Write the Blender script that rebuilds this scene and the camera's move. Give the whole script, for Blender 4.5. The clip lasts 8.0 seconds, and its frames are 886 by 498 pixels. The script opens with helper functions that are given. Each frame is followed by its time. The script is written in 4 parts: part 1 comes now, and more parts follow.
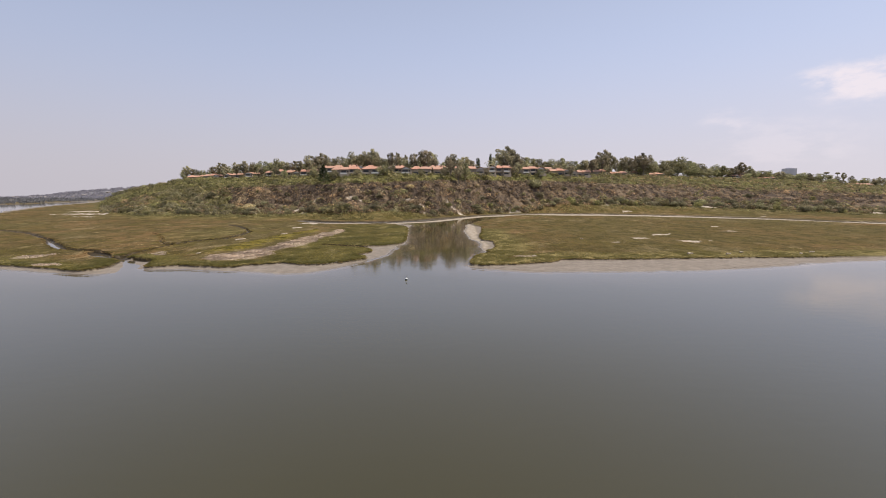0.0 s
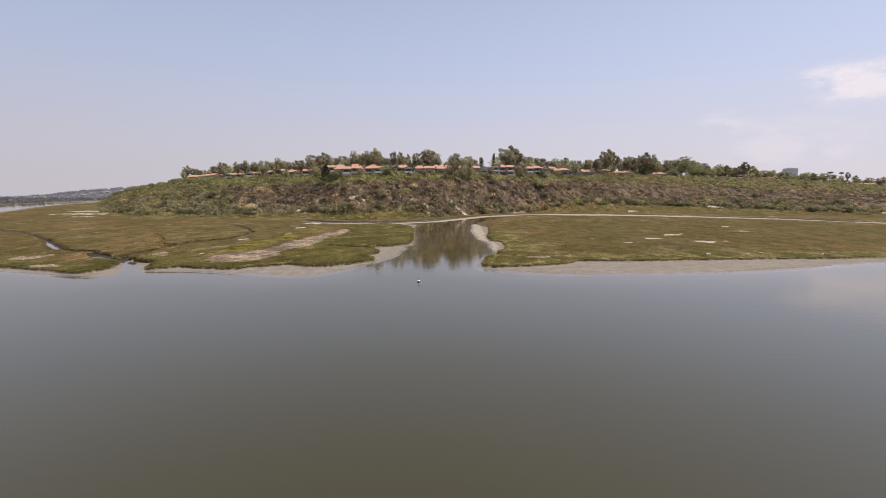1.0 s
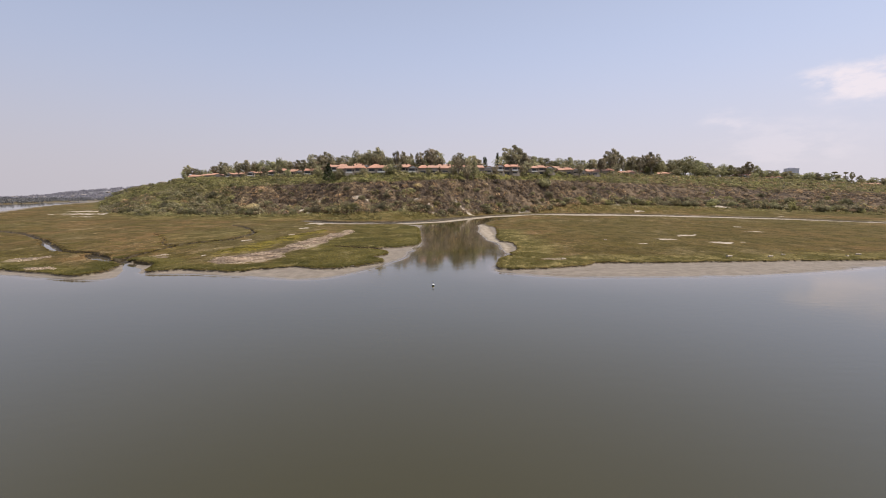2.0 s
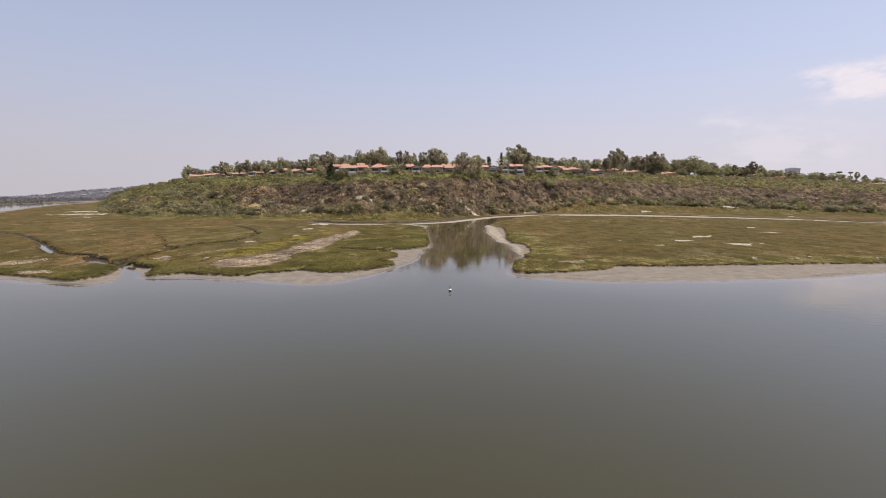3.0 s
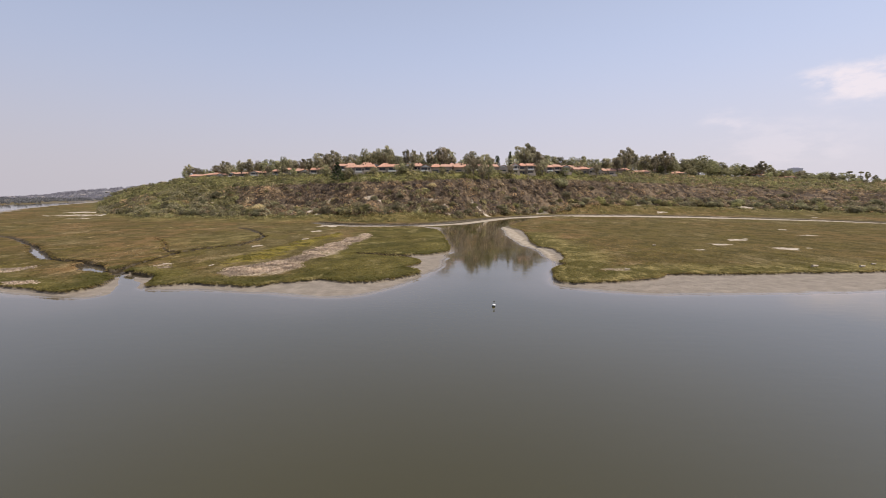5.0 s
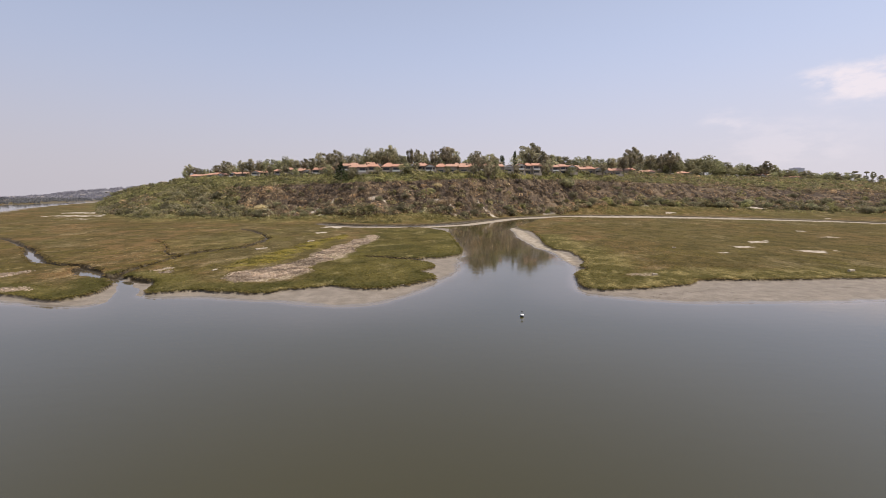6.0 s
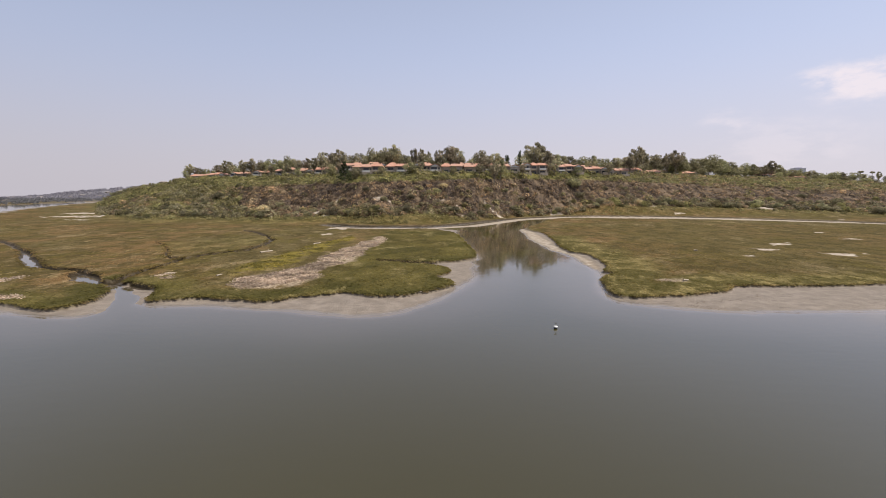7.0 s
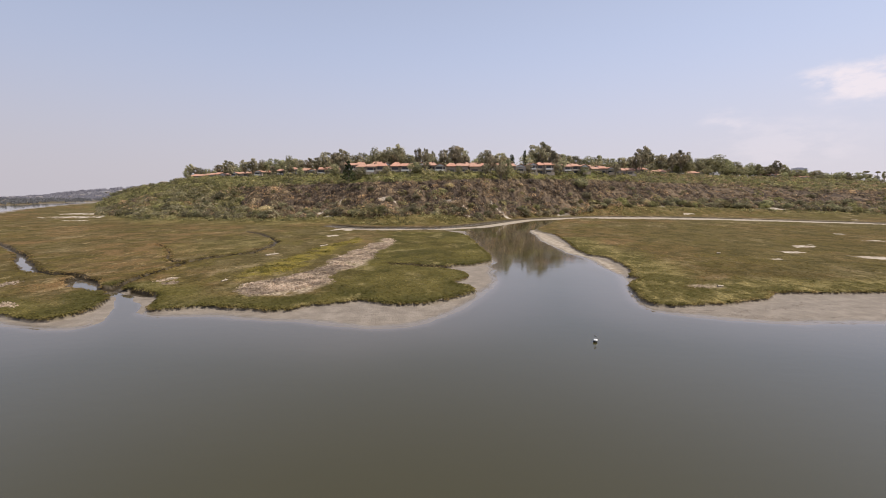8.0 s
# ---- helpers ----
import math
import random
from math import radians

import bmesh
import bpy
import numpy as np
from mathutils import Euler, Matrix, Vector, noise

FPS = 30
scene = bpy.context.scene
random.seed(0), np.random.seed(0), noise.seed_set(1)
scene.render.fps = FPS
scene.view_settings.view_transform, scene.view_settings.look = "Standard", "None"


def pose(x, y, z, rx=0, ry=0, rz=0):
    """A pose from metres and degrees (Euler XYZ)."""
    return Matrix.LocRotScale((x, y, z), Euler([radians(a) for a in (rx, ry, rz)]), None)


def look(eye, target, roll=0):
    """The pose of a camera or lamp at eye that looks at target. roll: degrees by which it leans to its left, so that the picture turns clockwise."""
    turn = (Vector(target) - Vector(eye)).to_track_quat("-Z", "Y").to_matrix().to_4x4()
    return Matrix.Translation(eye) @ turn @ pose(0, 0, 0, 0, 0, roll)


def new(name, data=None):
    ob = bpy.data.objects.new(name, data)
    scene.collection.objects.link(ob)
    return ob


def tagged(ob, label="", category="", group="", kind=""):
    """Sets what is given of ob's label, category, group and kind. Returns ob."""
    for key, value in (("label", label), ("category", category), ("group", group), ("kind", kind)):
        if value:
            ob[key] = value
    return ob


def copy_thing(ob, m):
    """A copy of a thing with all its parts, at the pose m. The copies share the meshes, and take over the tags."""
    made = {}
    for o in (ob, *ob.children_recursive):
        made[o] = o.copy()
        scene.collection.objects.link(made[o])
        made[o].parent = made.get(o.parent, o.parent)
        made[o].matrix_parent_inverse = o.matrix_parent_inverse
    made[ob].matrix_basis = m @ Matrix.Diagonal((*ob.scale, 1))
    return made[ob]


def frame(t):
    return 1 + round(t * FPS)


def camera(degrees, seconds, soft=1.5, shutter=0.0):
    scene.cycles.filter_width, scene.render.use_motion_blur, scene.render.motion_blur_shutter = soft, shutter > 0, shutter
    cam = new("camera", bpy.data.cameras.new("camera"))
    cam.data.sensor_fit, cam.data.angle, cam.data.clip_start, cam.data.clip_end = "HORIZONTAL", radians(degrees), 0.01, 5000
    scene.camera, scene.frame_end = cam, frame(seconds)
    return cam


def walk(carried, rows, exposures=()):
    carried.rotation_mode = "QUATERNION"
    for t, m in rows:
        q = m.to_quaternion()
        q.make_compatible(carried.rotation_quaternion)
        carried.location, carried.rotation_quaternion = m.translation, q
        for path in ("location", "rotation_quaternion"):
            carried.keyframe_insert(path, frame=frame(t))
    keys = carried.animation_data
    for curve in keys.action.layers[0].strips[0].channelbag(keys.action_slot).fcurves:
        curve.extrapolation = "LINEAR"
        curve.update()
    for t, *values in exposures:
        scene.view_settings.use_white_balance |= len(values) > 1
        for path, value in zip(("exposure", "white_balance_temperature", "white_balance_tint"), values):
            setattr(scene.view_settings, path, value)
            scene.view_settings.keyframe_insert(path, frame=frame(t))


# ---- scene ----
# ================= camera =================
PITCH = 90 - 7.48
PATH = [
    (0.0, 0.00, 0.00, 17.00), (0.5, -1.25, 1.66, 16.84), (1.0, -2.55, 3.47, 16.72), (1.5, -3.89, 5.41, 16.63),
    (2.0, -5.27, 7.50, 16.57), (2.5, -6.69, 9.66, 16.52), (3.0, -8.15, 11.86, 16.50), (3.5, -9.63, 14.18, 16.50),
    (4.0, -11.15, 16.56, 16.51), (4.5, -12.70, 18.98, 16.54), (5.0, -14.27, 21.42, 16.58), (5.5, -15.86, 23.89, 16.62),
    (6.0, -17.46, 26.36, 16.67), (6.5, -19.08, 28.81, 16.72), (7.0, -20.71, 31.24, 16.77), (7.5, -22.35, 33.61, 16.82),
    (8.0, -23.99, 35.93, 16.85),
]
cam = camera(88.84, 8.0, soft=0.6)
walk(cam, [(t, pose(x, y, z, PITCH, 0, 0)) for t, x, y, z in PATH])

# ================= light =================
SUN_AZ, SUN_EL = radians(104), radians(63)      # from the right and a little behind, high
world = bpy.data.worlds.new("world")
scene.world = world
world.use_nodes = True
wn, wl = world.node_tree.nodes, world.node_tree.links
wn.clear()


def wnode(kind, **props):
    n = wn.new(kind)
    for k, v in props.items():
        setattr(n, k, v)
    return n


w_out, w_bg = wnode("ShaderNodeOutputWorld"), wnode("ShaderNodeBackground")
w_sky = wnode("ShaderNodeTexSky", sky_type="NISHITA", sun_disc=False, sun_elevation=SUN_EL, sun_rotation=SUN_AZ,
              altitude=0, air_density=1.0, dust_density=2.5, ozone_density=1.5)
w_tc, w_sep = wnode("ShaderNodeTexCoord"), wnode("ShaderNodeSeparateXYZ")
wl.new(w_tc.outputs["Generated"], w_sep.inputs[0])
# marine haze that thickens towards the horizon
w_haze = wnode("ShaderNodeMapRange", interpolation_type="SMOOTHSTEP")
for i, v in enumerate((0.0, 0.75, 0.95, 0.35)):
    w_haze.inputs[i + 1].default_value = v
wl.new(w_sep.outputs["Z"], w_haze.inputs[0])
w_mix = wnode("ShaderNodeMix", data_type="RGBA")
w_low = wnode("ShaderNodeMapRange", interpolation_type="SMOOTHSTEP")
for i, v in enumerate((0.0, 0.30, 0.0, 1.0)):
    w_low.inputs[i + 1].default_value = v
wl.new(w_sep.outputs["Z"], w_low.inputs[0])
w_tone = wnode("ShaderNodeMix", data_type="RGBA")
w_tone.inputs[6].default_value, w_tone.inputs[7].default_value = (5.85, 5.50, 6.05, 1), (5.20, 5.70, 7.55, 1)
wl.new(w_low.outputs[0], w_tone.inputs[0])
# brighter on the sun's side
w_side = wnode("ShaderNodeMapRange")
for i, v in enumerate((-0.7, 0.7, 0.90, 1.14)):
    w_side.inputs[i + 1].default_value = v
wl.new(w_sep.outputs["X"], w_side.inputs[0])
w_scale = wnode("ShaderNodeVectorMath", operation="SCALE")
wl.new(w_tone.outputs[2], w_scale.inputs[0])
wl.new(w_side.outputs[0], w_scale.inputs["Scale"])
wl.new(w_scale.outputs[0], w_mix.inputs[7])
wl.new(w_haze.outputs[0], w_mix.inputs[0])
wl.new(w_sky.outputs[0], w_mix.inputs[6])
# thin broken clouds, low over the horizon
w_map = wnode("ShaderNodeMapping")
w_map.inputs["Scale"].default_value = (4.5, 4.5, 11.0)
w_map.inputs["Location"].default_value = (0.35, 0.1, 0.3)
w_noise = wnode("ShaderNodeTexNoise")
w_noise.inputs["Scale"].default_value, w_noise.inputs["Detail"].default_value, w_noise.inputs["Roughness"].default_value = 3.2, 8.0, 0.58
wl.new(w_tc.outputs["Generated"], w_map.inputs[0])
wl.new(w_map.outputs[0], w_noise.inputs["Vector"])
w_puff = wnode("ShaderNodeMapRange")
for i, v in enumerate((0.30, 0.70, 0.0, 1.0)):
    w_puff.inputs[i + 1].default_value = v
wl.new(w_noise.outputs[0], w_puff.inputs[0])
CLOUDS = (((0.668, 0.722, 0.168), 0.150, 0.74), ((0.617, 0.767, 0.178), 0.075, 0.50), ((0.519, 0.845, 0.128), 0.08, 0.30), ((0.590, 0.805, 0.076), 0.20, 0.22))
last = w_mix.outputs[2]
for (cx, cy, cz), size, amount in CLOUDS:
    v = Vector((cx, cy, cz)).normalized()
    sub = wnode("ShaderNodeVectorMath", operation="SUBTRACT")
    sub.inputs[1].default_value = v
    wl.new(w_tc.outputs["Generated"], sub.inputs[0])
    squash = wnode("ShaderNodeVectorMath", operation="MULTIPLY")
    squash.inputs[1].default_value = (1, 1, 2.4)
    wl.new(sub.outputs[0], squash.inputs[0])
    ln = wnode("ShaderNodeVectorMath", operation="LENGTH")
    wl.new(squash.outputs[0], ln.inputs[0])
    mr = wnode("ShaderNodeMapRange", interpolation_type="SMOOTHSTEP")
    for i, val in enumerate((0.0, size, 1.0, 0.0)):
        mr.inputs[i + 1].default_value = val
    wl.new(ln.outputs["Value"], mr.inputs[0])
    add = wnode("ShaderNodeMath", operation="MULTIPLY")
    wl.new(mr.outputs[0], add.inputs[0])
    wl.new(w_puff.outputs[0], add.inputs[1])
    mr2 = wnode("ShaderNodeMapRange", interpolation_type="SMOOTHSTEP")
    for i, val in enumerate((0.06, 0.62, 0.0, amount)):
        mr2.inputs[i + 1].default_value = val
    wl.new(add.outputs[0], mr2.inputs[0])
    cl = wnode("ShaderNodeMix", data_type="RGBA")
    cl.inputs[7].default_value = (8.75, 7.8, 8.1, 1)
    wl.new(mr2.outputs[0], cl.inputs[0])
    wl.new(last, cl.inputs[6])
    last = cl.outputs[2]
wl.new(last, w_bg.inputs["Color"])
w_bg.inputs["Strength"].default_value = 0.1
wl.new(w_bg.outputs[0], w_out.inputs[0])

sun = new("sun", bpy.data.lights.new("sun", "SUN"))
sun.data.energy, sun.data.angle, sun.data.color = 4.3, radians(1.0), (1.0, 0.92, 0.80)
sun.matrix_world = look((0, 0, 0), (-math.sin(SUN_AZ) * math.cos(SUN_EL), -math.cos(SUN_AZ) * math.cos(SUN_EL), -math.sin(SUN_EL)))
scene.view_settings.exposure = 0.12


# ================= materials =================
class Mat:
    """A node material and short ways to add nodes."""

    def __init__(self, name, roughness=0.8, metallic=0.0):
        self.m = bpy.data.materials.new(name)
        self.m.use_nodes = True
        self.n, self.l = self.m.node_tree.nodes, self.m.node_tree.links
        self.b = self.n["Principled BSDF"]
        self.b.inputs["Roughness"].default_value, self.b.inputs["Metallic"].default_value = roughness, metallic

    def node(self, kind, **props):
        n = self.n.new(kind)
        for k, v in props.items():
            setattr(n, k, v)
        return n

    def pos(self, sx=1, sy=1, sz=1):
        g = self.node("ShaderNodeNewGeometry")
        m = self.node("ShaderNodeMapping")
        m.inputs["Scale"].default_value = (sx, sy, sz)
        self.l.new(g.outputs["Position"], m.inputs[0])
        return m.outputs[0]

    def noise(self, scale, detail=4, vec=None, rough=0.55):
        n = self.node("ShaderNodeTexNoise")
        n.inputs["Scale"].default_value, n.inputs["Detail"].default_value, n.inputs["Roughness"].default_value = scale, detail, rough
        self.l.new(vec or self.pos(), n.inputs["Vector"])
        return n.outputs[0]

    def ramp(self, fac, lo, hi, a=0.0, b=1.0):
        n = self.node("ShaderNodeMapRange", interpolation_type="SMOOTHSTEP")
        for i, v in enumerate((lo, hi, a, b)):
            n.inputs[i + 1].default_value = v
        self.l.new(fac, n.inputs[0])
        return n.outputs[0]

    def mix(self, fac, a, b, blend="MIX"):
        n = self.node("ShaderNodeMix", data_type="RGBA", blend_type=blend)
        for i, v in ((0, fac), (6, a), (7, b)):
            if isinstance(v, (int, float)):
                n.inputs[i].default_value = v
            elif isinstance(v, tuple):
                n.inputs[i].default_value = (*v, 1)
            else:
                self.l.new(v, n.inputs[i])
        return n.outputs[2]

    def math(self, op, a, b=0.0):
        n = self.node("ShaderNodeMath", operation=op)
        for i, v in enumerate((a, b)):
            if isinstance(v, (int, float)):
                n.inputs[i].default_value = v
            else:
                self.l.new(v, n.inputs[i])
        return n.outputs[0]

    def attr(self, name):
        return self.node("ShaderNodeAttribute", attribute_name=name).outputs["Fac"]

    def color(self, c):
        if isinstance(c, tuple):
            self.b.inputs["Base Color"].default_value = (*c, 1)
        else:
            self.l.new(c, self.b.inputs["Base Color"])
        return self

    def bump(self, height, strength=0.5, distance=0.1):
        n = self.node("ShaderNodeBump")
        n.inputs["Strength"].default_value, n.inputs["Distance"].default_value = strength, distance
        self.l.new(height, n.inputs["Height"])
        self.l.new(n.outputs[0], self.b.inputs["Normal"])
        return self

    def put(self, socket, value):
        if isinstance(value, (int, float)):
            self.b.inputs[socket].default_value = value
        else:
            self.l.new(value, self.b.inputs[socket])
        return self


def marsh_colour(m):
    """Salt marsh: olive, rusty brown and straw in drawn-out patches."""
    big = m.noise(0.026, 5, m.pos(0.8, 0.7, 1.0), 0.6)
    mid = m.noise(0.09, 6, m.pos(0.9, 0.6, 1.0), 0.65)
    tuft = m.noise(0.30, 6, m.pos(0.8, 0.55, 1.0), 0.7)
    c = m.mix(m.ramp(big, 0.42, 0.58), (0.168, 0.105, 0.047), (0.122, 0.096, 0.042))
    c = m.mix(m.ramp(m.noise(0.045, 7, m.pos(0.8, 0.6, 1), 0.72), 0.47, 0.57, 0, 0.75), c, (0.082, 0.061, 0.022))
    c = m.mix(m.ramp(mid, 0.49, 0.59, 0, 0.7), c, (0.098, 0.078, 0.021))
    c = m.mix(m.ramp(m.noise(0.12, 7, m.pos(0.8, 0.45, 1), 0.75), 0.53, 0.64, 0, 0.6), c, (0.255, 0.195, 0.110))
    c = m.mix(m.ramp(tuft, 0.47, 0.58, 0, 0.7), c, (0.062, 0.048, 0.017))
    c = m.mix(m.ramp(m.noise(0.23, 6, m.pos(0.9, 0.5, 1), 0.75), 0.59, 0.68, 0, 0.6), c, (0.330, 0.250, 0.130))
    c = m.mix(m.math("MULTIPLY", m.attr("heart"), m.ramp(mid, 0.36, 0.60, 0.85, 0.35)), c, m.mix(m.ramp(tuft, 0.42, 0.60), (0.112, 0.083, 0.030), (0.066, 0.053, 0.018)))
    lawn = m.mix(m.ramp(m.noise(0.13, 6, m.pos(0.8, 0.7, 1), 0.7), 0.45, 0.61), (0.084, 0.070, 0.022), (0.190, 0.152, 0.062))
    lawn = m.mix(m.ramp(m.noise(0.36, 6, m.pos(0.8, 0.5, 1), 0.75), 0.52, 0.64, 0, 0.7), lawn, (0.300, 0.240, 0.105))
    lawn = m.mix(m.ramp(tuft, 0.50, 0.62, 0, 0.6), lawn, (0.055, 0.050, 0.012))
    c = m.mix(m.attr("fresh"), c, lawn)
    deep = m.mix(m.ramp(mid, 0.42, 0.60), (0.050, 0.046, 0.012), (0.102, 0.085, 0.025))
    deep = m.mix(m.ramp(m.noise(0.20, 7, m.pos(0.7, 0.5, 1), 0.75), 0.53, 0.64, 0, 0.65), deep, (0.245, 0.200, 0.090))
    c = m.mix(m.attr("deep"), c, deep)
    c = m.mix(m.math("MULTIPLY", m.attr("yellow"), m.ramp(m.noise(0.3, 6, None, 0.7), 0.36, 0.60, 0, 0.75)), c, (0.225, 0.178, 0.036))
    return m.mix(m.math("MULTIPLY", m.attr("shell"), m.ramp(m.noise(0.32, 7, m.pos(1, 0.5, 1), 0.8), 0.36, 0.54)), c, m.mix(m.ramp(m.noise(1.3, 5, None, 0.7), 0.4, 0.62), (0.23, 0.175, 0.120), (0.48, 0.385, 0.280)))


def ground_material():
    m = Mat("marsh_and_bluff_ground", 0.95)
    fine = m.noise(1.6, 4, None, 0.7)
    c = marsh_colour(m)
    c = m.mix(m.ramp(fine, 0.42, 0.66, 0.0, 0.55), c, (0.034, 0.027, 0.009))
    # bluff soil
    soil = m.mix(m.ramp(m.noise(0.22, 5, m.pos(1, 0.25, 0.25), 0.65), 0.44, 0.58), (0.058, 0.044, 0.035), (0.145, 0.107, 0.073))
    soil = m.mix(m.ramp(m.noise(0.7, 5), 0.50, 0.72, 0, 0.6), soil, (0.27, 0.195, 0.125))
    c = m.mix(m.attr("bluff"), c, soil)
    green = m.mix(m.ramp(m.noise(0.16, 5, m.pos(0.7, 1, 1)), 0.4, 0.62), (0.078, 0.078, 0.028), (0.160, 0.142, 0.052))
    c = m.mix(m.attr("garden"), c, green)
    c = m.mix(m.attr("path"), c, m.mix(m.ramp(m.noise(0.8, 4), 0.35, 0.65), (0.29, 0.235, 0.18), (0.47, 0.41, 0.34)))
    # aerial haze painted into the far western ground as a flat grey
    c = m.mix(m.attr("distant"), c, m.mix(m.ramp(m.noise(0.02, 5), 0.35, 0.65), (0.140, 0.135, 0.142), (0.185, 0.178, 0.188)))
    # tidal mud
    mudn = m.noise(0.45, 6, None, 0.7)
    mud = m.mix(m.ramp(mudn, 0.35, 0.7), (0.185, 0.155, 0.126), (0.255, 0.216, 0.178))
    mud = m.mix(m.ramp(m.noise(0.9, 6, m.pos(0.25, 1, 1), 0.75), 0.58, 0.66, 0, 0.5), mud, (0.075, 0.058, 0.042))
    mud = m.mix(m.math("MULTIPLY", m.attr("wet"), 0.75), mud, (0.150, 0.124, 0.098))
    c = m.mix(m.attr("mud"), c, mud)
    # dark bank mud, its colour also standing in for shade under the edges
    c = m.mix(m.attr("bank"), c, m.mix(m.ramp(mudn, 0.3, 0.7), (0.020, 0.015, 0.008), (0.048, 0.035, 0.019)))
    m.color(c)
    m.put("Specular IOR Level", m.ramp(m.attr("wet"), 0, 1, 0.06, 0.5))
    m.put("Roughness", m.math("SUBTRACT", m.ramp(m.attr("mud"), 0, 1, 0.95, 0.6), m.math("MULTIPLY", m.attr("wet"), 0.48)))
    m.bump(m.math("MULTIPLY", m.noise(2.2, 6, None, 0.7), m.ramp(m.attr("wet"), 0, 1, 1.0, 0.03)), 0.7, 0.25)
    return m.m


def marsh_plant_material():
    m = Mat("salt_marsh_plants", 0.9)
    g = m.node("ShaderNodeNewGeometry")
    h = m.node("ShaderNodeHueSaturation")
    m.l.new(marsh_colour(m), h.inputs["Color"])
    m.l.new(m.ramp(g.outputs["Random Per Island"], 0, 1, 0.80, 1.12), h.inputs["Value"])
    m.color(h.outputs[0])
    m.put("Specular IOR Level", 0.1)
    thin = m.node("ShaderNodeBsdfTranslucent")
    m.l.new(h.outputs[0], thin.inputs["Color"])
    both = m.node("ShaderNodeAddShader")
    m.l.new(m.b.outputs[0], both.inputs[0])
    m.l.new(thin.outputs[0], both.inputs[1])
    m.l.new(both.outputs[0], m.n["Material Output"].inputs["Surface"])
    return m.m


def water_material():
    m = Mat("turbid_bay_water", 0.04)
    c = m.mix(m.ramp(m.noise(0.012, 4), 0.35, 0.65), (0.039, 0.032, 0.006), (0.045, 0.037, 0.009))
    # silty shallows, and a pinkish cloud reflection painted into the same tint
    c = m.mix(m.attr("shallow"), c, (0.150, 0.122, 0.102))
    m.color(c)
    m.put("IOR", 1.68)
    ripple = m.noise(0.9, 3, m.pos(0.5, 1, 1))
    swell = m.noise(0.09, 3)
    m.put("Roughness", m.ramp(swell, 0.35, 0.65, 0.04, 0.085))
    m.bump(ripple, 0.16, 0.05)
    return m.m


def leaf_material(name, dark, light, straw=None, even=False):
    m = Mat(name, 0.75)
    g = m.node("ShaderNodeNewGeometry")
    o = m.node("ShaderNodeObjectInfo")
    c = m.mix(m.ramp(m.noise(0.55, 3, None, 0.6), 0.34, 0.66), dark, light)
    if not even:
        c = m.mix(m.ramp(m.noise(0.14, 4), 0.45, 0.60, 0, 0.75), c, tuple(0.55 * a for a in dark))
    if straw:
        c = m.mix(m.ramp(m.noise(0.09, 4), 0.46, 0.64, 0, 0.85), c, straw)
    h = m.node("ShaderNodeHueSaturation")
    m.l.new(c, h.inputs["Color"])
    m.l.new(m.ramp(o.outputs["Random"], 0, 1, 0.485, 0.515), h.inputs["Hue"])
    m.l.new(m.math("MULTIPLY", m.ramp(o.outputs["Random"], 0, 1, 0.8, 1.25), m.math("MULTIPLY", m.ramp(g.outputs["Random Per Island"], 0, 1, 0.90, 1.10), m.math("ADD", 1.0, m.attr("tone")))), h.inputs["Value"])
    m.color(h.outputs[0])
    m.put("Specular IOR Level", 0.15)
    thin = m.node("ShaderNodeBsdfTranslucent")
    m.l.new(h.outputs[0], thin.inputs["Color"])
    both = m.node("ShaderNodeAddShader")
    m.l.new(m.b.outputs[0], both.inputs[0])
    m.l.new(thin.outputs[0], both.inputs[1])
    m.l.new(both.outputs[0], m.n["Material Output"].inputs["Surface"])
    return m.m


def plain_material(name, a, b, scale, roughness=0.8, bump=0.0, metallic=0.0):
    m = Mat(name, roughness, metallic)
    n = m.noise(scale, 5)
    m.color(m.mix(m.ramp(n, 0.3, 0.7), a, b))
    if bump:
        m.bump(m.noise(scale * 6, 4), bump, 0.02)
    return m.m


def roof_material():
    m = Mat("terracotta_roof_tile", 0.8)
    o = m.node("ShaderNodeObjectInfo")
    n = m.noise(0.8, 5)
    c = m.mix(m.ramp(n, 0.3, 0.7), (0.37, 0.175, 0.115), (0.50, 0.265, 0.180))
    c = m.mix(m.ramp(o.outputs["Random"], 0, 1, 0, 0.45), c, (0.40, 0.26, 0.19))
    c = m.mix(m.ramp(m.noise(3.5, 4), 0.55, 0.8, 0, 0.5), c, (0.26, 0.14, 0.10))
    m.color(c)
    w = m.node("ShaderNodeTexWave", wave_type="BANDS", bands_direction="X")
    w.inputs["Scale"].default_value = 2.0
    m.l.new(m.pos(), w.inputs[0])
    m.bump(w.outputs["Fac"], 0.6, 0.06)
    return m.m


M_GROUND, M_WATER, M_ROOF = ground_material(), water_material(), roof_material()
M_STUCCO = plain_material("cream_stucco", (0.31, 0.26, 0.205), (0.43, 0.37, 0.305), 0.5, 0.9, 0.3)
M_BARK = plain_material("grey_bark", (0.13, 0.10, 0.075), (0.30, 0.25, 0.19), 1.5, 0.9, 0.6)
M_SHINGLE = plain_material("weathered_shingle", (0.20, 0.175, 0.16), (0.30, 0.27, 0.25), 0.8, 0.9, 0.3)
# tower concrete and glass: distance haze mixed into their pale lavender colours
M_CONCRETE = plain_material("hazy_concrete", (0.55, 0.53, 0.58), (0.63, 0.60, 0.66), 0.05, 0.9)
M_TINTED = plain_material("hazy_office_glass", (0.36, 0.36, 0.42), (0.42, 0.42, 0.48), 0.05, 0.3)
M_TRIM = plain_material("brown_painted_timber", (0.10, 0.07, 0.05), (0.15, 0.11, 0.08), 2.0, 0.7, 0.2)
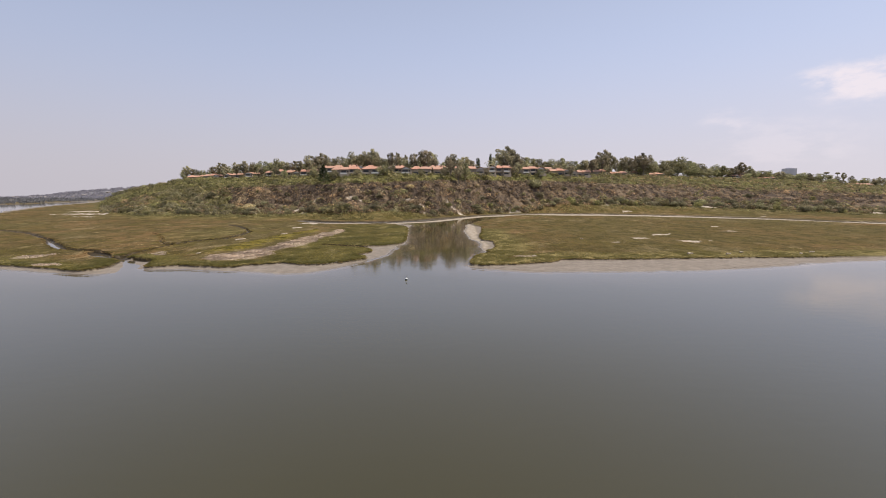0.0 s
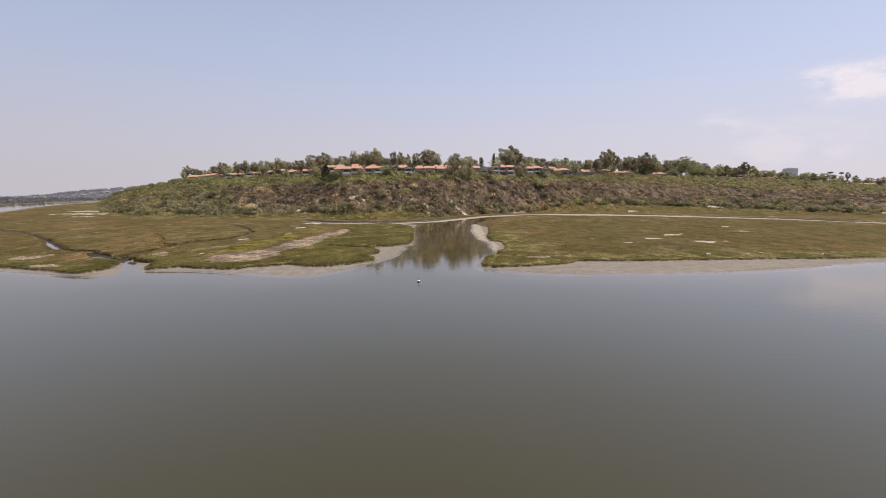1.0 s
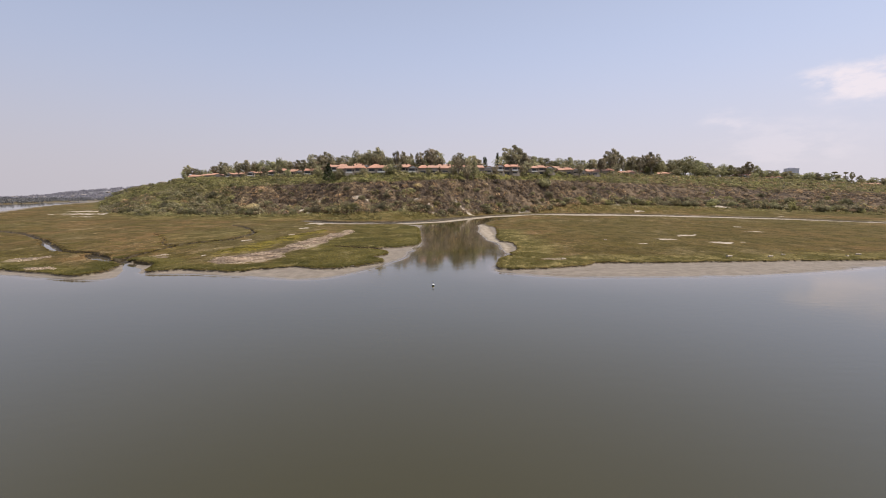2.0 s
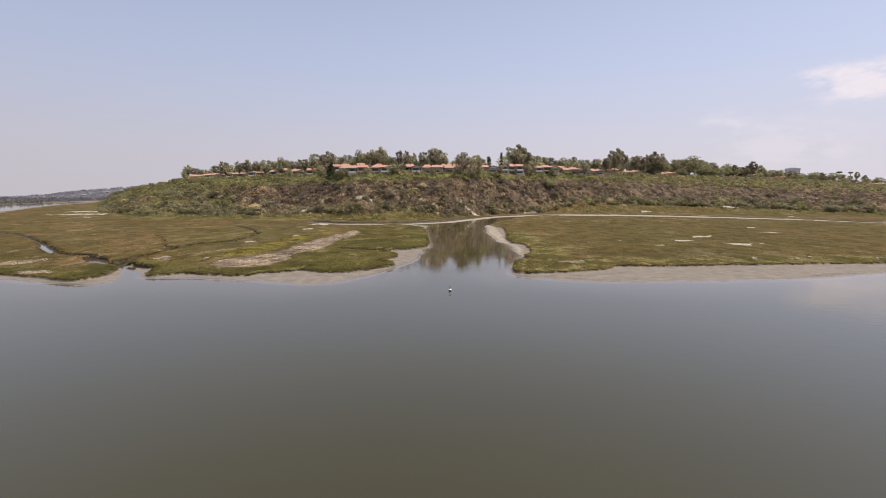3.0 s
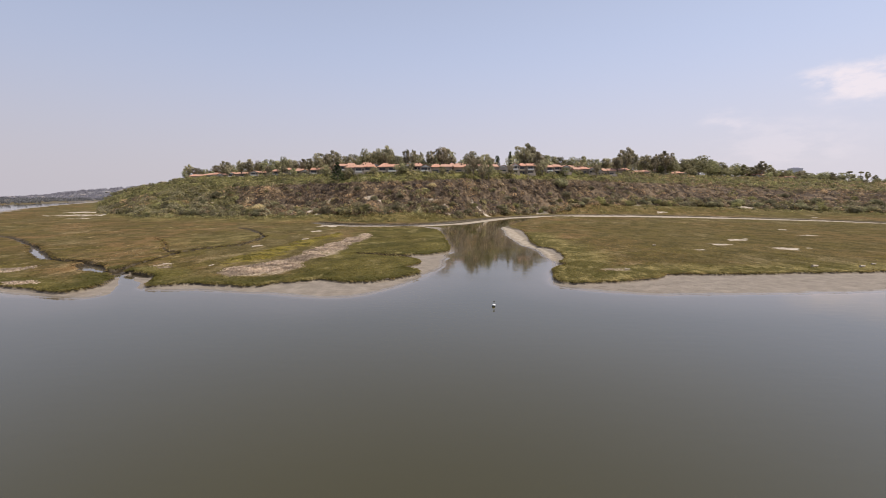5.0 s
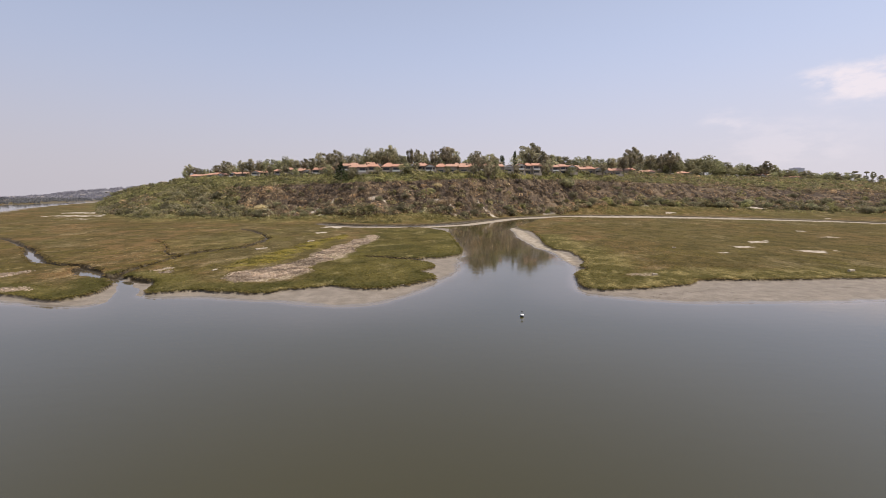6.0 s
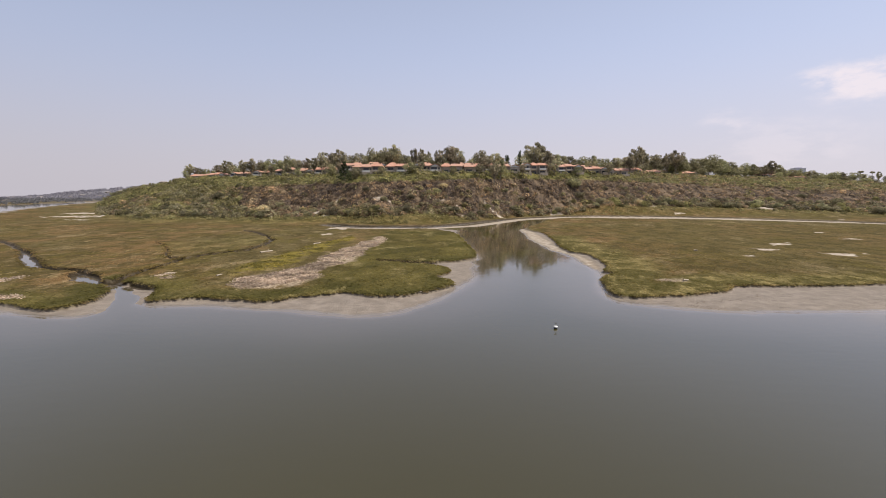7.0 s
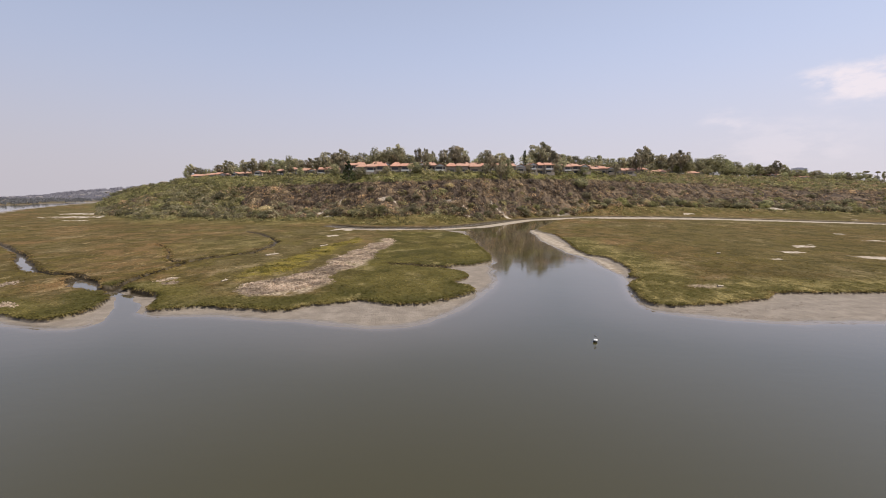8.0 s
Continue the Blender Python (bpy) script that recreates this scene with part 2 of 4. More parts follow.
M_WHITE = plain_material("white_painted_timber", (0.56, 0.54, 0.51), (0.66, 0.64, 0.61), 2.0, 0.6, 0.1)
M_GLASS = Mat("window_glass", 0.08).color((0.03, 0.035, 0.04)).put("IOR", 1.5).m
M_GUM = leaf_material("eucalyptus_leaves", (0.123, 0.112, 0.070), (0.270, 0.233, 0.149))
M_TREE = leaf_material("dark_green_leaves", (0.103, 0.100, 0.055), (0.237, 0.211, 0.119))
M_CONIFER = leaf_material("conifer_needles", (0.025, 0.032, 0.015), (0.065, 0.070, 0.030))
M_SAGE = leaf_material("dry_sage_scrub", (0.093, 0.070, 0.043), (0.252, 0.186, 0.103), (0.350, 0.255, 0.127))
M_SHRUB = leaf_material("green_scrub", (0.083, 0.079, 0.034), (0.199, 0.171, 0.076))
M_LUSH = leaf_material("fresh_green_shrub", (0.087, 0.085, 0.033), (0.203, 0.182, 0.072))
M_STRAW = leaf_material("straw_grass", (0.19, 0.148, 0.088), (0.34, 0.265, 0.160))
M_BRUSH = leaf_material("dark_sage_brush", (0.050, 0.038, 0.031), (0.128, 0.097, 0.072))
M_GREY = leaf_material("grey_green_brush", (0.088, 0.081, 0.048), (0.200, 0.173, 0.101))
M_MARSH = marsh_plant_material()

# ================= plan =================
HUB = (-11.15, 16.56)


def grain(x, y, cell, seed=0, octaves=3):
    """Smooth value noise, -1 to 1."""
    total, amp, norm = np.zeros_like(x, dtype=float), 1.0, 0.0
    for o in range(octaves):
        gx, gy = x / cell * 2**o + 17.3 * o, y / cell * 2**o - 9.1 * o
        ix, iy = np.floor(gx).astype(np.int64), np.floor(gy).astype(np.int64)
        fx, fy = gx - ix, gy - iy
        fx, fy = fx * fx * (3 - 2 * fx), fy * fy * (3 - 2 * fy)

        def lattice(a, b):
            h = (a * 374761393 + b * 668265263 + (seed + o) * 982451653) & 0x7FFFFFFF
            h = ((h ^ (h >> 13)) * 1274126177) & 0x7FFFFFFF
            return ((h ^ (h >> 16)) & 0xFFFF) / 32767.5 - 1
        total += amp * ((lattice(ix, iy) * (1 - fx) + lattice(ix + 1, iy) * fx) * (1 - fy)
                        + (lattice(ix, iy + 1) * (1 - fx) + lattice(ix + 1, iy + 1) * fx) * fy)
        norm += amp
        amp *= 0.5
    return total / norm


def step(v, lo, hi):
    t = np.clip((v - lo) / (hi - lo), 0, 1)
    return t * t * (3 - 2 * t)


def rounded(points, times=2, closed=True):
    p = np.array(points, float)
    for _ in range(times):
        q = np.roll(p, -1, 0) if closed else p[1:]
        a = p if closed else p[:-1]
        p = np.stack([a * 0.75 + q * 0.25, a * 0.25 + q * 0.75], 1).reshape(-1, 2)
    return p


def inside_by(poly, x, y):
    """Signed distance to a closed outline, positive inside."""
    best, odd = np.full(x.shape, 1e9), np.zeros(x.shape, bool)
    for (ax, ay), (bx, by) in zip(poly, np.roll(poly, -1, 0)):
        dx, dy = bx - ax, by - ay
        t = np.clip(((x - ax) * dx + (y - ay) * dy) / (dx * dx + dy * dy + 1e-9), 0, 1)
        np.minimum(best, (x - ax - t * dx) ** 2 + (y - ay - t * dy) ** 2, out=best)
        if ay != by:
            odd ^= ((ay > y) != (by > y)) & (x < ax + (y - ay) * dx / dy)
    return np.sqrt(best) * np.where(odd, 1, -1)


def from_line(line, widths, x, y):
    """Distance to a line less its half width there."""
    best = np.full(x.shape, 1e9)
    for (ax, ay), (bx, by), wa, wb in zip(line[:-1], line[1:], widths[:-1], widths[1:]):
        dx, dy = bx - ax, by - ay
        t = np.clip(((x - ax) * dx + (y - ay) * dy) / (dx * dx + dy * dy + 1e-9), 0, 1)
        d = np.hypot(x - ax - t * dx, y - ay - t * dy) - (wa + t * (wb - wa))
        np.minimum(best, d, out=best)
    return best


# the western marsh, the tongue beside the channel, the pond and the far bank
LAND = rounded([
    (-520, 800), (-437, 538), (-375, 418), (-313, 321), (-285, 265), (-215, 172), (-150, 117), (-118, 104), (-99.6, 99), (-91, 96.8),
    (-83.8, 94.2), (-77.4, 91.8), (-73.4, 91.4), (-71.9, 93.2), (-72.1, 96.6), (-74.5, 102), (-77.3, 110.5), (-75.6, 107.6), (-72.3, 104.9), (-68.4, 104.4), (-67.2, 101.8),
    (-66.2, 98.3), (-64.8, 96.4), (-62, 97.2), (-56.4, 98.8), (-49.8, 96.2), (-45.2, 96.2), (-44.3, 98.2), (-39.1, 99.6), (-36.5, 102.8), (-33.6, 100.3),
    (-31.9, 99.3), (-26.3, 100), (-23, 102.2)], 0).tolist()
LAND += [
    (-19.5, 106.8), (-18.6, 110.4), (-20.9, 112.7), (-22.8, 114.2), (-19.5, 117.5), (-18.9, 121.8), (-20.9, 126.6), (-24.9, 130.8),
    (-21.3, 132), (-16.3, 134.6), (-12.1, 140.8), (-12.2, 150), (-13.2, 163.3), (-14.2, 184.8), (-15.7, 199.6), (-21.1, 215.4),
    (-27.9, 220.8), (-39.1, 216.5), (-55, 217.6), (-65.2, 223.2), (-78, 236), (-75.6, 247), (-57.2, 233), (-40.4, 233.5), (-25.7, 233.4),
    (-10, 251), (8, 275), (25, 292), (48, 306), (70, 315), (102, 313), (134, 301), (158, 285), (181, 270), (199, 251), (207, 240), (230, 226), (265, 213), (310, 204), (420, 205)]
LAND += [(4800, 480), (4800, 4800), (-300, 4800)]
LAND = rounded(LAND)
EAST = rounded([
    (12.3, 219.3), (17.6, 203.3), (15.8, 184.5), (13.3, 163), (12.4, 149.8), (15.8, 147.1), (16, 138.5), (15.3, 131.1), (13.8, 124.6),
    (11.9, 121.6), (12.7, 118.4), (8.5, 113.8), (7.3, 107.3), (5.6, 99.8), (9.4, 98.7), (13.7, 99.1), (18.6, 100.2), (25.6, 102.7),
    (28.1, 105.1), (27.0, 106), (32, 106), (44.5, 106.6), (56.6, 107.8), (68, 108.8), (82, 109.8), (96, 110.5), (108, 112), (125, 114), (160, 118),
    (260, 128), (4800, 330), (4800, 420), (420, 186), (310, 187), (260, 196), (226, 208), (195, 224), (181, 243), (159, 256), (137, 268), (111, 279), (78, 283), (50, 291), (36, 276), (18, 231)])
FAR_SHORE = rounded([(-4800, 350), (-1500, 420), (-700, 470), (-490, 505), (-497, 545), (-502, 590), (-500, 640), (-480, 720), (-300, 4800), (-4800, 4800)], 1)
MUD_WEST = rounded([
    (-150, 113), (-99.6, 96), (-78.9, 90.3), (-70.8, 88.4), (-67.2, 89.9), (-68.2, 94.2), (-71.1, 100), (-65, 95.2), (-56.6, 94),
    (-48.5, 93.2), (-39.9, 90.9), (-34, 89), (-28.7, 90.4), (-24, 93.6), (-19.5, 100.5), (-15.2, 115.5), (-11.6, 133), (-11.4, 149),
    (-13.2, 182), (-14.6, 208), (-13, 224), (-60, 231), (-80, 245), (-90, 130), (-150, 135)])
MUD_EAST = rounded([
    (10.5, 222), (9.2, 201), (8.3, 185), (8.4, 171), (8.8, 158), (11, 149), (11, 138), (10.5, 124), (7.6, 113), (5.2, 103), (4.8, 97.6), (11.1, 93.6), (20, 90.8),
    (33.3, 91), (60, 93), (85, 102), (106, 108), (140, 106), (260, 118), (260, 200), (30, 222)])
CREEK_WEST = [(-66.5, 93), (-69.5, 99), (-74.5, 106), (-78.5, 108.8), (-82.5, 110), (-86.5, 113), (-90.3, 116.8), (-92, 119.6), (-94.6, 121.1), (-98, 122),
              (-102.2, 123.6), (-107, 126), (-109.8, 128.2), (-112.8, 131.2), (-117.8, 135.6), (-123, 141), (-128.5, 147), (-136, 153.5), (-145, 161), (-159, 172.8), (-185, 186)]
CREEK_WEST_W = [2.2, 2.4, 2.0, 1.3, 1.3, 2.3, 2.2, 0.9, 0.6, 0.6, 0.6, 0.8, 1.4, 1.6, 1.7, 1.6, 1.2, 0.7, 0.7, 0.6, 0.3]
CREEK_MID = [(-77, 107), (-78.4, 109), (-80.2, 115.4), (-80.7, 122), (-81.2, 129), (-81.9, 136.5), (-80.8, 141.5), (-77, 148), (-73.4, 153), (-73.6, 164),
             (-76.2, 177), (-81.5, 187), (-91, 202), (-101, 213)]
CREEK_MID_W = [1.6, 1.1, 0.7, 0.65, 0.65, 0.65, 0.6, 0.6, 0.7, 0.9, 1.0, 0.7, 0.4, 0.1]
CREEK_TONGUE = [(-23, 130.6), (-27, 131.5), (-32, 133.5), (-36, 134.5)]
CREEK_TONGUE_W = [0.5, 0.4, 0.3, 0.1]
CREEK_INLET = [(-75.7, 108.4), (-72.2, 106.2), (-68.6, 103.8)]
CREEK_INLET_W = [1.2, 1.0, 0.5]
CREEK_SIDE = [(-81.9, 136), (-86, 138), (-89, 141), (-92.5, 147), (-96, 153), (-99, 158), (-103, 163), (-109, 170)]
CREEK_SIDE_W = [0.5, 0.5, 0.45, 0.4, 0.4, 0.3, 0.2, 0.1]
CHANNEL = [(-64, 229), (-30, 225), (-6, 241), (24, 287), (51, 303), (74, 301), (106, 297), (136, 284), (160, 270), (182, 257), (199, 234), (228, 217), (262, 204), (310, 195.5), (420, 195.5)]
CHANNEL_W = [2.2, 2.4, 2.6, 3.0, 5, 13, 13, 14, 13, 12, 10, 9, 9, 9, 10]
SPIT = [(13.8, 222), (12.2, 201), (11.6, 185), (11.0, 170), (11.0, 159), (12.8, 147), (13.0, 135), (11.8, 126)]
SPIT_W = [2.4, 2.4, 2.8, 2.2, 1.8, 1.2, 1.5, 0.8]
WEST_FLAT = [(-485, 660), (-437, 545), (-392, 455), (-345, 368), (-310, 312)]
WEST_FLAT_W = [16, 12, 12, 8, 2]
SHELL_BANK = rounded([(-56.2, 104.5), (-53.3, 103.5), (-47.7, 104.5), (-44.4, 108.5), (-43.2, 112), (-45, 117), (-44.4, 122.5), (-42, 134), (-40, 141), (-40.7, 150),
                      (-39, 174), (-42.3, 190), (-44.2, 177), (-45.7, 161), (-48.7, 145), (-50.5, 126), (-54, 117), (-57, 112)], 1)
YELLOW_BANK = rounded([(-60.6, 112), (-59.5, 117), (-56.6, 123), (-54, 136), (-52, 160), (-50.6, 182), (-53.4, 191), (-56.5, 177), (-58, 161), (-61, 145), (-62.5, 126)], 1)
PANS = [(-62.9, 195, 2.0, 2.4), (78.5, 143, 4.6, 2.4), (79.5, 164, 3.4, 2.0), (85, 169, 2.6, 1.8), (67, 152, 2.8, 1.5), (54, 140.5, 2.8, 0.9), (113, 178, 2.6, 1.6)]
PANS += [(121, 200, 1.6, 1.8), (-240, 303, 15, 7), (-262, 340, 14, 9), (-216, 274, 5, 3), (-166, 312, 8, 5), (-33, 226, 7, 2.2),
        (-19, 272, 6, 1.6), (62, 309, 3, 1.4), (197, 279, 2.4, 1.4), (-150, 300, 5, 2.0), (10, 282, 2.5, 1.2), (128, 318, 3, 1.4)]
STRAW_PATCHES = [(20.8, 110.7, 3.4, 2.0), (-74, 117, 2.2, 2.6), (-71, 113, 1.6, 1.4), (-101, 110, 4.0, 4.0), (-86, 98, 4.0, 2.0)]
PANS += [(-88, 276, 4.5, 3.0), (-83, 268, 4.0, 2.2), (-80, 284, 4.0, 2.6), (-52, 266, 3.5, 1.6), (8, 283, 6.0, 2.0), (-62, 221, 5.0, 4.5)]
# bluff, by bearing from the hub: slope foot, slope crest, front of the houses (distance ahead, height)
BEAR = (np.array([165, 192, 250, 350, 450, 550, 640, 720, 800, 900, 1000, 1100, 1200, 1300, 1400, 1500, 1600, 1750, 2400]) - 784) / 800
FOOT_D = [310, 295, 252, 258, 245, 250, 232, 238, 248, 282, 305, 315, 318, 312, 303, 287, 277, 262, 262]
FOOT_Z = [0.6, 1, 1, 1, 1.2, 2.1, 3.4, 4, 4.4, 4.2, 4.7, 4.7, 4.2, 3.2, 2.1, 1.2, 0.6, 0.6, 0.6]
CREST_D = [370, 355, 332, 358, 305, 292, 270, 273, 284, 316, 345, 360, 368, 364, 358, 342, 332, 318, 318]
CREST_Y = [373, 367, 350, 334, 333, 328, 326, 323, 321, 321, 322, 325, 328, 332, 337, 340, 344, 350, 350]
HOUSE_D = [440, 430, 440, 470, 430, 350, 296, 298, 303, 338, 372, 400, 420, 440, 450, 430, 400, 380, 380]
HOUSE_Y = [366, 355, 337, 317, 317, 314, 312, 310, 309, 308, 308, 311, 313, 316, 319, 325, 332, 340, 340]
FOOT_D, FOOT_Z, CREST_D, HOUSE_D = (np.array(a, float) for a in (FOOT_D, FOOT_Z, CREST_D, HOUSE_D))
# the plateau recedes eastward: how much deeper the houses and the tree line stand there
HOUSE_BACK = ((0.35, 1.0), (0.42, 1.13), (0.5, 1.24), (0.7, 1.45), (1.0, 1.5))
TREE_BACK = ((-0.3, 1.0), (-0.2, 1.05), (0.2, 1.06), (0.34, 1.12), (0.39, 1.20), (0.55, 1.27), (0.7, 1.42), (1.0, 1.5))


def set_back(table, u, d, top, width):
    k = float(np.interp(u, *zip(*table)))
    return d * k, 16.5 + (top - 16.5) * k, width * k


HOUSE_D = HOUSE_D * np.interp(BEAR, *zip(*HOUSE_BACK))
CREST_D = CREST_D * np.interp(BEAR, (0.4, 0.58, 0.8), (1.0, 1.08, 1.12))
CREST_Z = 16.5 + (336 - np.array(CREST_Y, float)) / 800 * CREST_D
HOUSE_Z = 16.5 + (336 - np.array(HOUSE_Y, float)) / 800 * HOUSE_D
RIDGE_U = (np.array([-400, 0, 60, 130, 200, 270, 330, 400, 500]) - 784) / 800
RIDGE_Z = 16.5 + (336 - np.array([354, 354, 349, 342, 337, 329, 320, 318, 320])) / 800 * 1500.0


def terrain(x, y):
    """Ground height and the masks of what grows there, for arrays of places."""
    x, y = np.asarray(x, float), np.asarray(y, float)
    wx, wy = x + 0.7 * grain(x, y, 4.5, 1), y + 0.7 * grain(x, y, 4.5, 2)
    west, east, far = inside_by(LAND, wx, wy), inside_by(EAST, wx, wy), inside_by(FAR_SHORE, x, y)

    def creek_at(cx, cy):
        c = np.minimum(from_line(CREEK_WEST, CREEK_WEST_W, cx, cy), from_line(CREEK_MID, CREEK_MID_W, cx, cy))
        return np.minimum(c, np.minimum(from_line(CREEK_TONGUE, CREEK_TONGUE_W, cx, cy), np.minimum(from_line(CREEK_SIDE, CREEK_SIDE_W, cx, cy), from_line(CREEK_INLET, CREEK_INLET_W, cx, cy))))
    creek = creek_at(wx, wy)
    out = np.hypot(x - HUB[0], y - HUB[1]) + 1e-6
    ox, oy = 1.5 * (x - HUB[0]) / out, 1.5 * (y - HUB[1]) / out
    north = step(creek_at(wx + ox, wy + oy) - creek_at(wx - ox, wy - oy), -0.8, 0.8)
    marsh = np.maximum(west, east)
    marsh = np.minimum(marsh, creek + 0.15)
    mud_d = np.maximum(inside_by(MUD_WEST, x + 1.5 * grain(x, y, 9, 3), y + 1.5 * grain(x, y, 9, 4)),
                       inside_by(MUD_EAST, x + 1.5 * grain(x, y, 9, 3), y + 1.5 * grain(x, y, 9, 4)))
    mud_d = np.maximum(mud_d, np.maximum(west, east) + 0.9)
    mud_d = np.maximum(mud_d, np.maximum(-from_line(CHANNEL, CHANNEL_W, x, y), -from_line(WEST_FLAT, WEST_FLAT_W, x + 6 * grain(x, y, 25, 26), y)))
    sand = np.maximum(-from_line(SPIT, SPIT_W, x + 1.2 * grain(x, y, 6, 33), y), -from_line(CHANNEL, CHANNEL_W, x, y) + 1.0)
    mud_d = np.maximum(mud_d, sand)
    mud_z = np.interp(mud_d, [-25, -4, 0, 3, 12], [-2.0, -0.42, 0.0, 0.17, 0.30]) + 0.03 * grain(x, y, 1.6, 5)
    mud_z = np.where(creek < 2, np.minimum(mud_z, 0.06 - 0.30 * step(-creek, 0.75, 1.3) + 0.06 * np.clip(creek + 0.4, 0, 4)), mud_z)
    distance = step(y, 190, 225)
    bank = step(marsh, -0.10 - 0.9 * distance, 0.32 + 0.9 * distance)
    top = 0.62 + 0.10 * grain(x, y, 14, 6) + 0.14 * np.abs(grain(x, y, 3.2, 7, 2)) + 0.16 * np.abs(grain(x, y, 1.1, 17, 1))
    # the far side of each creek and channel stands higher than the near side
    top += np.exp(-(np.maximum(creek, 0) / 5.0) ** 2) * (0.20 * north - 0.20 * (1 - north))
    far_bank = step(y, 212, 226) * step(x, -90, -70)
    top += 0.30 * np.exp(-(np.maximum(west, 0) / 6.0) ** 2) * far_bank
    z = mud_z * (1 - bank) + top * bank
    # bluff and plateau
    d, u = y - HUB[1], (x - HUB[0]) / np.maximum(y - HUB[1], 1.0)
    f_d, f_z, c_d, c_z, h_d, h_z = (np.interp(u, BEAR, a) for a in (FOOT_D, FOOT_Z, CREST_D, CREST_Z, HOUSE_D, HOUSE_Z))
    wander = 5 * grain(x, y * 0 + 3, 26, 8)
    f_d, c_d = f_d + wander, c_d + 0.6 * wander
    t = np.clip((d - f_d) / (c_d - f_d), 0, 1)
    shape = np.where(t < 0.35, t * 0.55, 0.1925 + (t - 0.35) / 0.65 * 0.8075)
    gully = grain(x + 0.30 * d + 2.5 * grain(x, y, 14, 34, 2), d * 0.16, 7.5, 9, 3)
    rise = f_z * step(d, f_d - 24, f_d) * step(west, 2, 16) + (c_z - f_z) * shape + (h_z - c_z) * step(d, c_d - 4, h_d)
    rise += gully * 3.4 * np.sin(np.pi * np.clip(t, 0, 1)) ** 0.7 + (t > 0.02) * 0.45 * grain(x, y, 5, 10)
    on = step(west, 1, 6) * step(u, BEAR[0] - 0.03, BEAR[0] + 0.06) * (d > 60)
    z = z + np.maximum(rise, 0) * on
    # distant shore and hills, the land sinking away behind them
    back = np.maximum(d - 800, 0)
    hill = np.interp(u, RIDGE_U, RIDGE_Z, left=RIDGE_Z[0], right=20.0) + 0.018 * 700 + 9 * grain(x, y, 210, 11)
    left = step(-u, 0.42, 0.52)
    shore = np.clip(far / 6, 0, 1)
    zf = 1.2 + hill * np.exp(-((d - 1500) / 330) ** 2) - 0.018 * back
    z = np.where((far > 0), np.where(d > 100, 1.2 * shore + (zf - 1.2) * left, z), z - 0.018 * np.maximum(d - 1100, 0))
    slope = on * step(t, 0.02, 0.2) * (1 - step(d, c_d, c_d + 8))
    nose = step(-u, 0.40, 0.52)
    garden = on * np.maximum(step(d, c_d - 2, c_d + 6), slope * nose)
    slope = slope * (1 - 0.8 * nose)
    land = np.maximum(bank, (far > 0) * 1.0)
    fresh = bank * np.where(east > -2, 1 - step(east + 2 * grain(x, y, 9, 29), 6, 14), 1 - step(west + 3 * grain(x, y, 9, 29), 2, 10)) * (y < 190)
    fresh = np.maximum(fresh, (0.65 - 0.4 * step(u, 0.05, 0.3)) * on * step(d, f_d - 30, f_d - 12) * (1 - step(d, f_d, f_d + 4)))
    fresh = np.maximum(fresh, 0.5 * bank * step(-np.hypot((x + 88) / 15, (y - 167) / 24) + 0.3 * grain(x, y, 8, 35), -1.0, -0.6))
    pans = np.zeros_like(x)
    for ax, ay, la, lb in PANS:
        pans = np.maximum(pans, step(-np.hypot((x - ax) / la, (y - ay) / lb) + 1.8 * grain(x, y, 3.6, 13, 4), -0.9, -0.72))
    wet = (1 - bank) * (1 - step(z, 0.02, 0.13 + 0.05 * grain(x, y, 6, 21))) * (1 - 0.9 * (creek < 0.4) * (z > -0.02))
    straws = np.zeros_like(x)
    for ax, ay, la, lb in STRAW_PATCHES:
        straws = np.maximum(straws, 0.85 * step(-np.hypot((x - ax) / la, (y - ay) / lb) + 0.9 * grain(x, y, 3.0, 14, 4), -1.0, -0.5))
    bx, by = x + 3.2 * grain(x, y, 11, 23), y + 5.0 * grain(x, y, 13, 24)
    # bank: dark mud plus painted overhang shade, stronger on the far side of creeks
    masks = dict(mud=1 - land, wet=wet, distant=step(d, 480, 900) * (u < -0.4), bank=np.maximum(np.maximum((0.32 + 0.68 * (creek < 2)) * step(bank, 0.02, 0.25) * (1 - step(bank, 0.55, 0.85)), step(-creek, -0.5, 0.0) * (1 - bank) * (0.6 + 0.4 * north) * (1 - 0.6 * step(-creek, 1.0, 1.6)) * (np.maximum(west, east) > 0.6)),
                                                        np.maximum(far_bank * step(west, -1.2, -0.5) * (1 - step(west, 0.0, 0.9)), 0.4 * north * step(-creek, -0.5, -0.25) * bank)) * (far < 0), bluff=slope, garden=garden, fresh=fresh,
                 shell=np.maximum(straws, step(inside_by(SHELL_BANK, bx, by) + 0.2, -0.9, 1.3)), heart=bank * step(east + 5 * grain(x, y, 16, 28), 12, 24) * (y < 230) * 0.9, deep=bank * np.maximum(step(x + 4 * grain(x, y, 12, 27), -50, -40) * (x < 0) * (y < 210) * 0.85, 0.8 * (x < -40) * (y < 128) * (1 - step(west + 3 * grain(x, y, 7, 36), 4, 9))), yellow=step(inside_by(YELLOW_BANK, bx, by), -2.0, 1.5),
                 path=on * 0.9 * step(grain(x, y, 12, 12, 2), 0.42, 0.5) * step(t, 0.01, 0.05) * (1 - step(t, 0.10, 0.16)))
    sand = step(sand, -0.8, 1.4) * (1 - bank) * (far < 0)
    masks['path'] = np.maximum(np.maximum(masks['path'], pans), 0.85 * sand)
    masks['mud'] = masks['mud'] * (1 - masks['path'])
    masks['wet'] = wet * (1 - 0.85 * sand)
